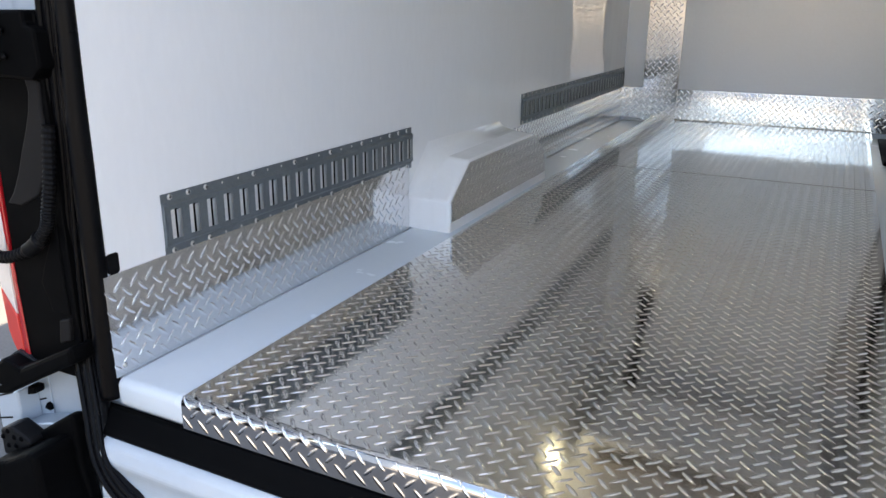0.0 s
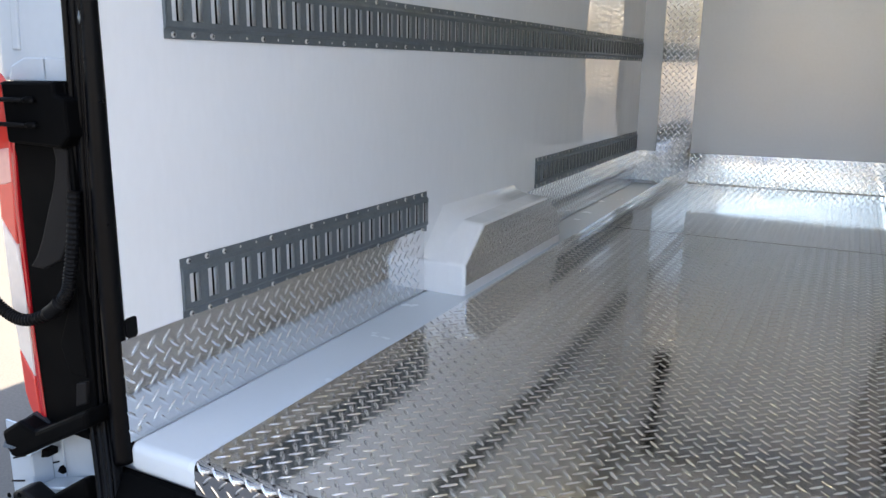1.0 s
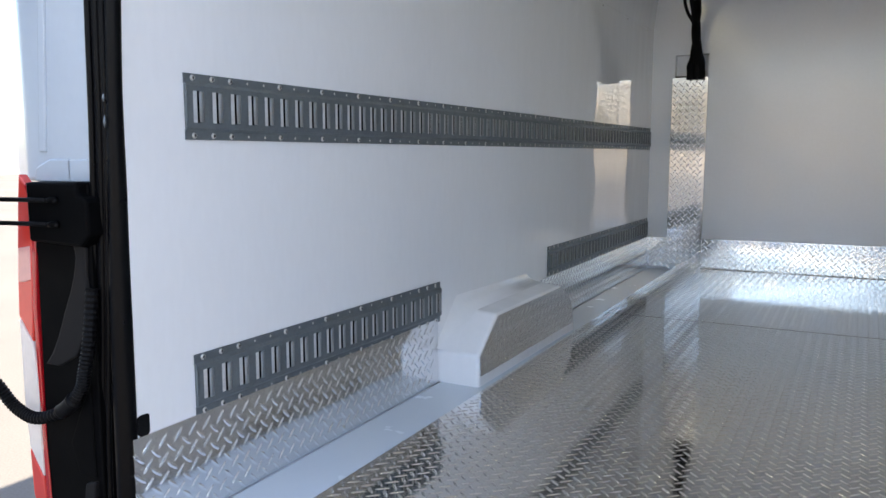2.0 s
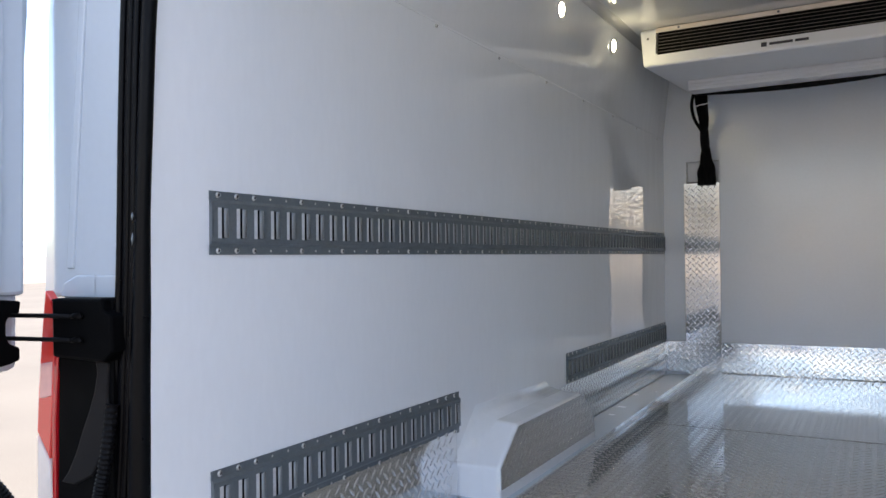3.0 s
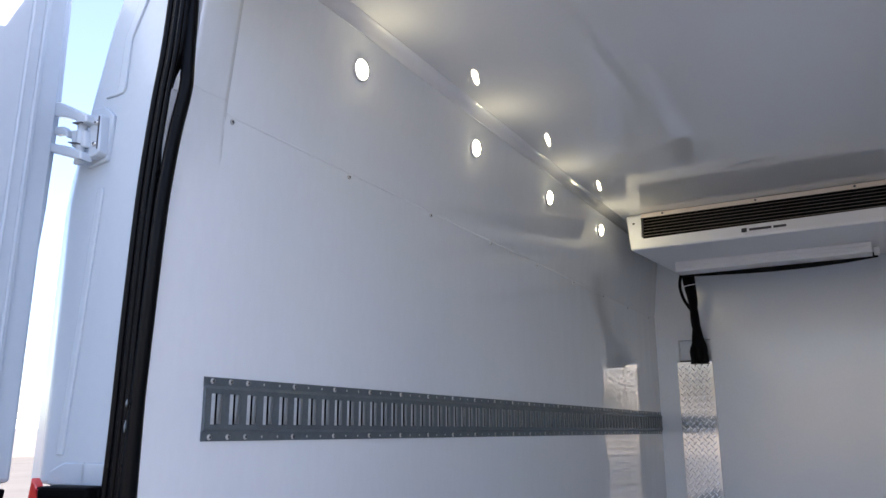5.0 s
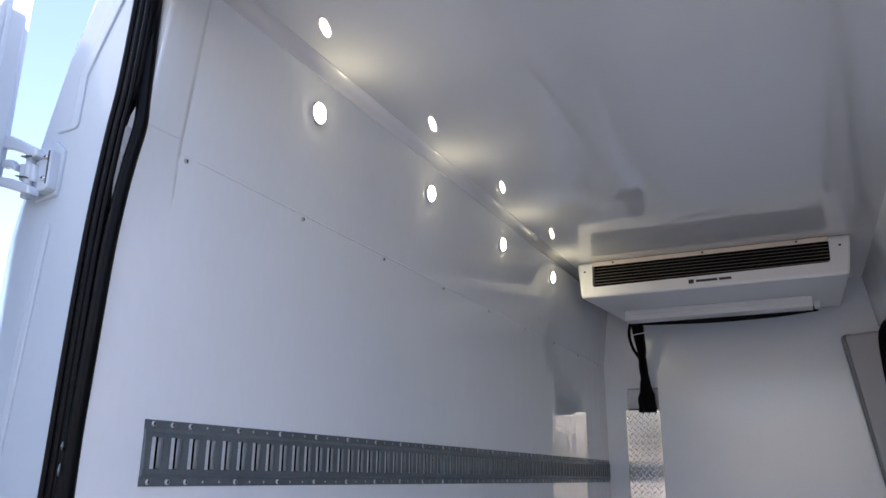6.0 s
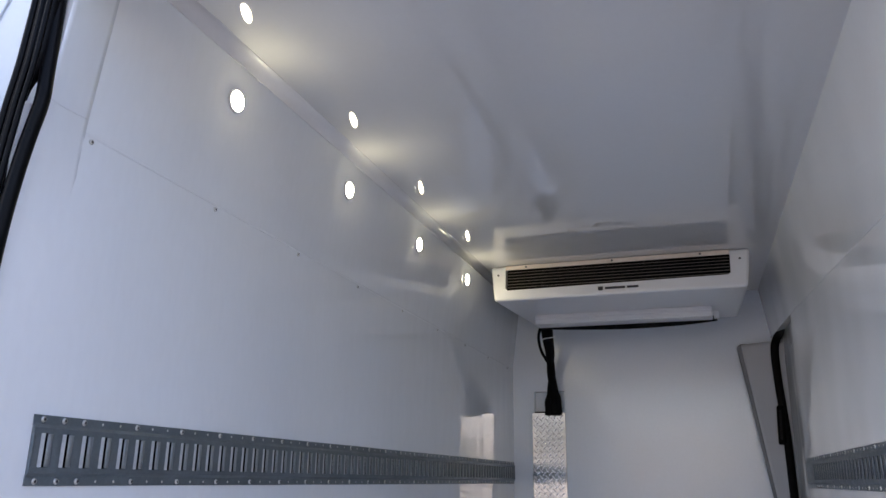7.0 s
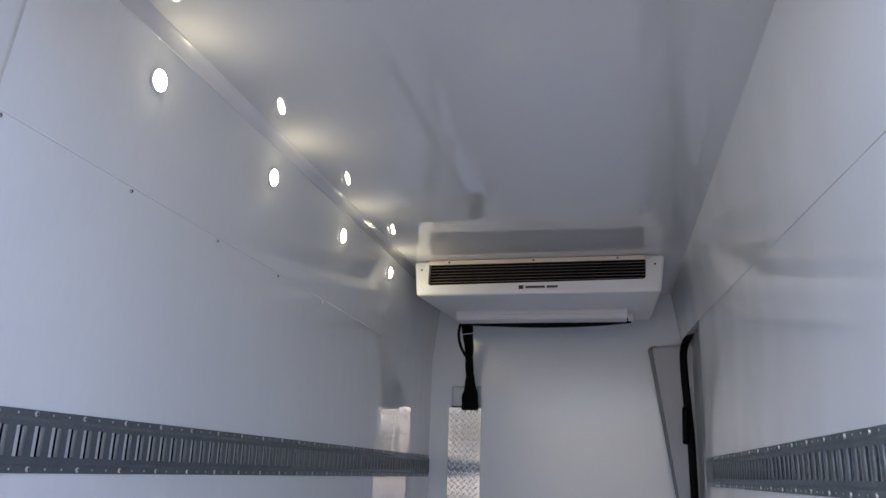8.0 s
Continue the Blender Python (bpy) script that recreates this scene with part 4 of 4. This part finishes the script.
STUD = mesh_of("stud", dome(0.006, 0.004), PLASTIC)


def bumper_cap(s):
    ob = thing("bumper_corner", (0, 0, 0), "black plastic bumper corner with a studded step", "bumper corner", "bumper corners")
    shape = [(-0.236, -0.62), (-0.243, -0.30), (-0.246, -0.226), (-0.20, -0.212), (-0.16, -0.190), (-0.125, -0.172), (-0.100, -0.172), (-0.095, -0.26), (-0.05, -0.37), (0.03, -0.42), (0.2, -0.44), (0.2, -0.62)]
    part("cover", prism(mirrored(shape, s), "y", -0.16, -0.05, 0.012, 3), PLASTIC, ob)
    bar = [(-0.302, -0.098), (-0.311, -0.064), (-0.25, -0.026), (-0.20, -0.038), (-0.075, 0.026), (-0.04, 0.043), (-0.04, 0.007), (-0.17, -0.062), (-0.25, -0.106), (-0.285, -0.117)]
    part("lamp_ledge", prism(mirrored(bar, s), "y", -0.095, -0.02, 0.008, 2), PLASTIC, ob, "black ledge under the tail lamp")
    cap = prism(mirrored([(-0.311, -0.062), (-0.248, -0.021), (-0.200, -0.035), (-0.214, -0.056), (-0.272, -0.092), (-0.302, -0.094)], s), "y", -0.100, -0.06)
    for v in cap.verts:
        if v.co.y < -0.08:
            v.co.y += 0.75 * (v.co.z + 0.094)
    part("ledge_end", cap, GLOSSP, ob, "glossy dark end of the ledge")
    upper = [(-0.258, -0.226), (-0.190, -0.182), (-0.108, -0.128), (-0.088, -0.123), (-0.085, -0.23), (-0.068, -0.33), (-0.30, -0.38), (-0.33, -0.28)]
    part("upper_cover", prism(mirrored(upper, s), "y", -0.075, -0.045, 0.008, 3), PLASTIC, ob)
    step = [(-0.285, -0.190), (-0.25, -0.174), (-0.193, -0.194), (-0.190, -0.206), (-0.252, -0.246), (-0.285, -0.25)]
    part("step", prism(mirrored(step, s), "y", -0.105, -0.06, 0.006, 2), DARKP, ob, "dark grey studded step")
    for x, z in ((-0.258, -0.188), (-0.240, -0.198), (-0.276, -0.205), (-0.238, -0.217), (-0.217, -0.195), (-0.292, -0.198), (-0.262, -0.222)):
        share("stud", STUD, ob, Matrix.Translation(mirrored([(x, -0.105, z)], s)[0]) @ pose(0, 0, 0, 90, 0, 0))
    folded = part("bracket", prism(mirrored([(-0.300, -0.215), (-0.293, -0.128), (-0.276, -0.123), (-0.274, -0.214)], s), "y", -0.060, -0.012, 0.003, 1), PAINT, ob, "white painted folded bracket")
    part("shelf", prism(mirrored([(-0.275, -0.206), (-0.275, -0.199), (-0.14, -0.160), (-0.14, -0.168)], s), "y", -0.060, -0.010, 0.002, 1), PAINT, folded)
    part("back_plate", prism(mirrored([(-0.43, -0.30), (-0.43, -0.10), (-0.24, -0.10), (-0.24, -0.20), (-0.32, -0.30)], s), "y", -0.012, -0.007, 0.001, 1), PAINT, folded)
    part("plug", prism(mirrored([(-0.254, -0.176), (-0.244, -0.160), (-0.237, -0.166), (-0.235, -0.178)], s), "y", -0.022, -0.010, 0.002, 1), PLASTIC, folded, "black rubber plug")
    part("clip", prism(mirrored([(-0.268, -0.136), (-0.262, -0.114), (-0.240, -0.112), (-0.242, -0.128)], s), "y", -0.045, -0.02, 0.002, 1), PLASTIC, folded, "black clip")
    for a, b in (((-0.320, -0.181), (-0.255, -0.154)), ((-0.418, -0.189), (-0.368, -0.169)), ((-0.434, -0.250), (-0.385, -0.236))):
        part("slit", prism(mirrored([(a[0], a[1]), (b[0], b[1]), (b[0], b[1] - 0.004), (a[0], a[1] - 0.004)], s), "y", -0.0135, -0.010), GREYP, folded, "dark slit")
    return ob


bumper_cap(1)
bumper_cap(-1)
tagged(part("bumper", box((-0.05, -0.18, -0.62), (MOUTH + 0.05, -0.03, -0.43), 0.02, 3), PLASTIC), "black plastic rear bumper", "bumper")

# ---- sliding door in the right wall ----
door = thing("sliding_door", (0, 0, 0), "white closed sliding door in the right wall", "sliding door")
part("panel", box((WIDE + 0.045, END_R - 0.01, -0.02), (WIDE + 0.075, BULK - 0.02, 1.60)), WHITE, door)
part("raised_panel", box((WIDE + 0.030, END_R + 0.12, 0.10), (WIDE + 0.05, BULK - 0.25, 1.42), 0.012, 3), WHITE, door)
pts = smooth_line([(1.595, END_R + 0.02, 1.57), (1.596, 3.25, 1.572), (1.594, 3.42, 1.574), (1.582, 3.60, 1.560), (1.556, 3.68, 1.517), (1.544, 3.69, 1.45), (1.545, 3.69, 1.307), (1.553, 3.69, 1.144), (1.560, 3.69, 0.993), (1.562, 3.69, 0.675), (1.56, 3.69, 0.0)], 6)
part("seal", tube(pts, 0.0225, 12), RUBBER, door, "black rubber door seal", smooth=True)
latch = prism([(1.520, 1.155), (1.560, 1.155), (1.552, 0.945), (1.512, 0.945)], "y", 3.645, 3.69, 0.010, 3)
part("latch", latch, PLASTIC, door, "black door latch handle")
part("latch_face", prism([(1.529, 1.130), (1.541, 1.130), (1.535, 0.970), (1.523, 0.970)], "y", 3.641, 3.65, 0.002, 1), GREYP, door, "grey insert")
part("step", box((1.40, 2.98, -0.055), (WIDE + 0.05, 3.74, 0.0), 0.006, 2), PLASTIC, door, "black door threshold")

# ---- distance ----
tagged(part("backdrop", box((-50, -40, -0.74), (-49.6, 160, 1.12)), CONCRETE), "long pale concrete wall far across the yard", "distant wall", kind="structure")
tagged(part("backdrop", prism([(60, -0.7), (60, 3.0), (70, 3.6), (110, 3.6), (116, 3.0), (180, 3.0), (180, -0.7)], "x", -125, -120), PALE), "pale buildings far beyond the yard wall", "distant building", kind="structure")


def far_truck(place):
    """A white box truck parked beyond the yard wall; it stands along y."""
    ob = thing("truck", place, "white box truck parked beyond the yard wall", "truck", "trucks beyond the wall")
    part("box_body", box((-1.1, -2.2, 0.75), (1.1, 2.4, 3.05), 0.06), PAINT, ob)
    cab = prism([(2.45, 0.55), (2.45, 2.55), (3.35, 2.5), (3.75, 1.65), (4.2, 1.45), (4.2, 0.55)], "x", -1.0, 1.0, 0.06)
    part("cab", cab, PAINT, ob)
    part("side_window", prism([(2.65, 1.65), (2.65, 2.3), (3.25, 2.27), (3.5, 1.65)], "x", 0.98, 1.01), DARKP, ob, "dark cab window")
    part("roof_line", box((1.095, -2.2, 2.62), (1.12, 2.4, 2.70)), STEEL, ob, "dark rail along the box")
    for y in (-1.2, 3.3):
        part("wheel", tube([(0.75, y, 0.42), (1.02, y, 0.42)], 0.42, 18), RUBBER, ob)
    return ob


for y in (26.5, 33.5, 40.5):
    far_truck((-56, y, -0.74))
tagged(part("backdrop", box((-70, -46, -0.74), (70, -45, 1.35)), TAN), "long tan wall behind the yard", "distant wall", kind="structure")
tagged(part("backdrop", box((-70, -53, -0.74), (70, -50, 6.0)), CREAM), "long cream building behind the yard", "distant building", kind="structure")


def far_tree(x, y, high, seed):
    """A broad dry-leaved tree: a forked trunk and a crown of many small leaf clumps."""
    rng = random.Random(seed)
    ob = thing("tree", (x, y, -0.74), "yellow-green leafy tree behind the yard wall", "tree", "trees behind the wall")
    wood = tube([(0, 0, 0), (0.1, 0, high * 0.25), (0, 0.1, high * 0.5)], [0.22, 0.16, 0.10], 8)
    for k in range(5):
        a = 1.26 * k
        tube([(0.05, 0, high * 0.3), (0.7 * math.cos(a), 0.7 * math.sin(a), high * 0.55), (1.4 * math.cos(a), 1.4 * math.sin(a), high * 0.75)], [0.10, 0.07, 0.03], 6, bm=wood)
    part("trunk", wood, BARK, ob)
    verts, faces = [], []
    for _ in range(900):
        a, b, r = rng.uniform(0, 6.283), rng.uniform(-1, 1), rng.random() ** 0.4
        w = math.sqrt(1 - b * b)
        lump = 1 + 0.25 * math.sin(3 * a + seed) + 0.2 * math.sin(5 * b + a)
        c = Vector((2.3 * r * lump * w * math.cos(a), 2.0 * r * lump * w * math.sin(a), high * (0.68 + 0.32 * r * lump * b)))
        u = Vector((rng.uniform(-1, 1), rng.uniform(-1, 1), rng.uniform(-1, 1))).normalized()
        v = u.orthogonal().normalized()
        g = rng.uniform(0.12, 0.26)
        n = len(verts)
        verts += [tuple(c + u * g), tuple(c + v * g * 0.6), tuple(c - u * g), tuple(c - v * g * 0.6)]
        faces.append((n, n + 1, n + 2, n + 3))
    me = bpy.data.meshes.new("crown")
    me.from_pydata(verts, [], faces)
    me.materials.append(LEAF)
    crown = new("crown", me)
    crown.parent = ob


for k, x in enumerate((-30, -24.5, -17.5, -6.2, 4.5, 10.0, 17.0, 24.0)):
    far_tree(x, -47.6 - 0.7 * (k % 2), 4.6 + 1.1 * (k % 3), k)
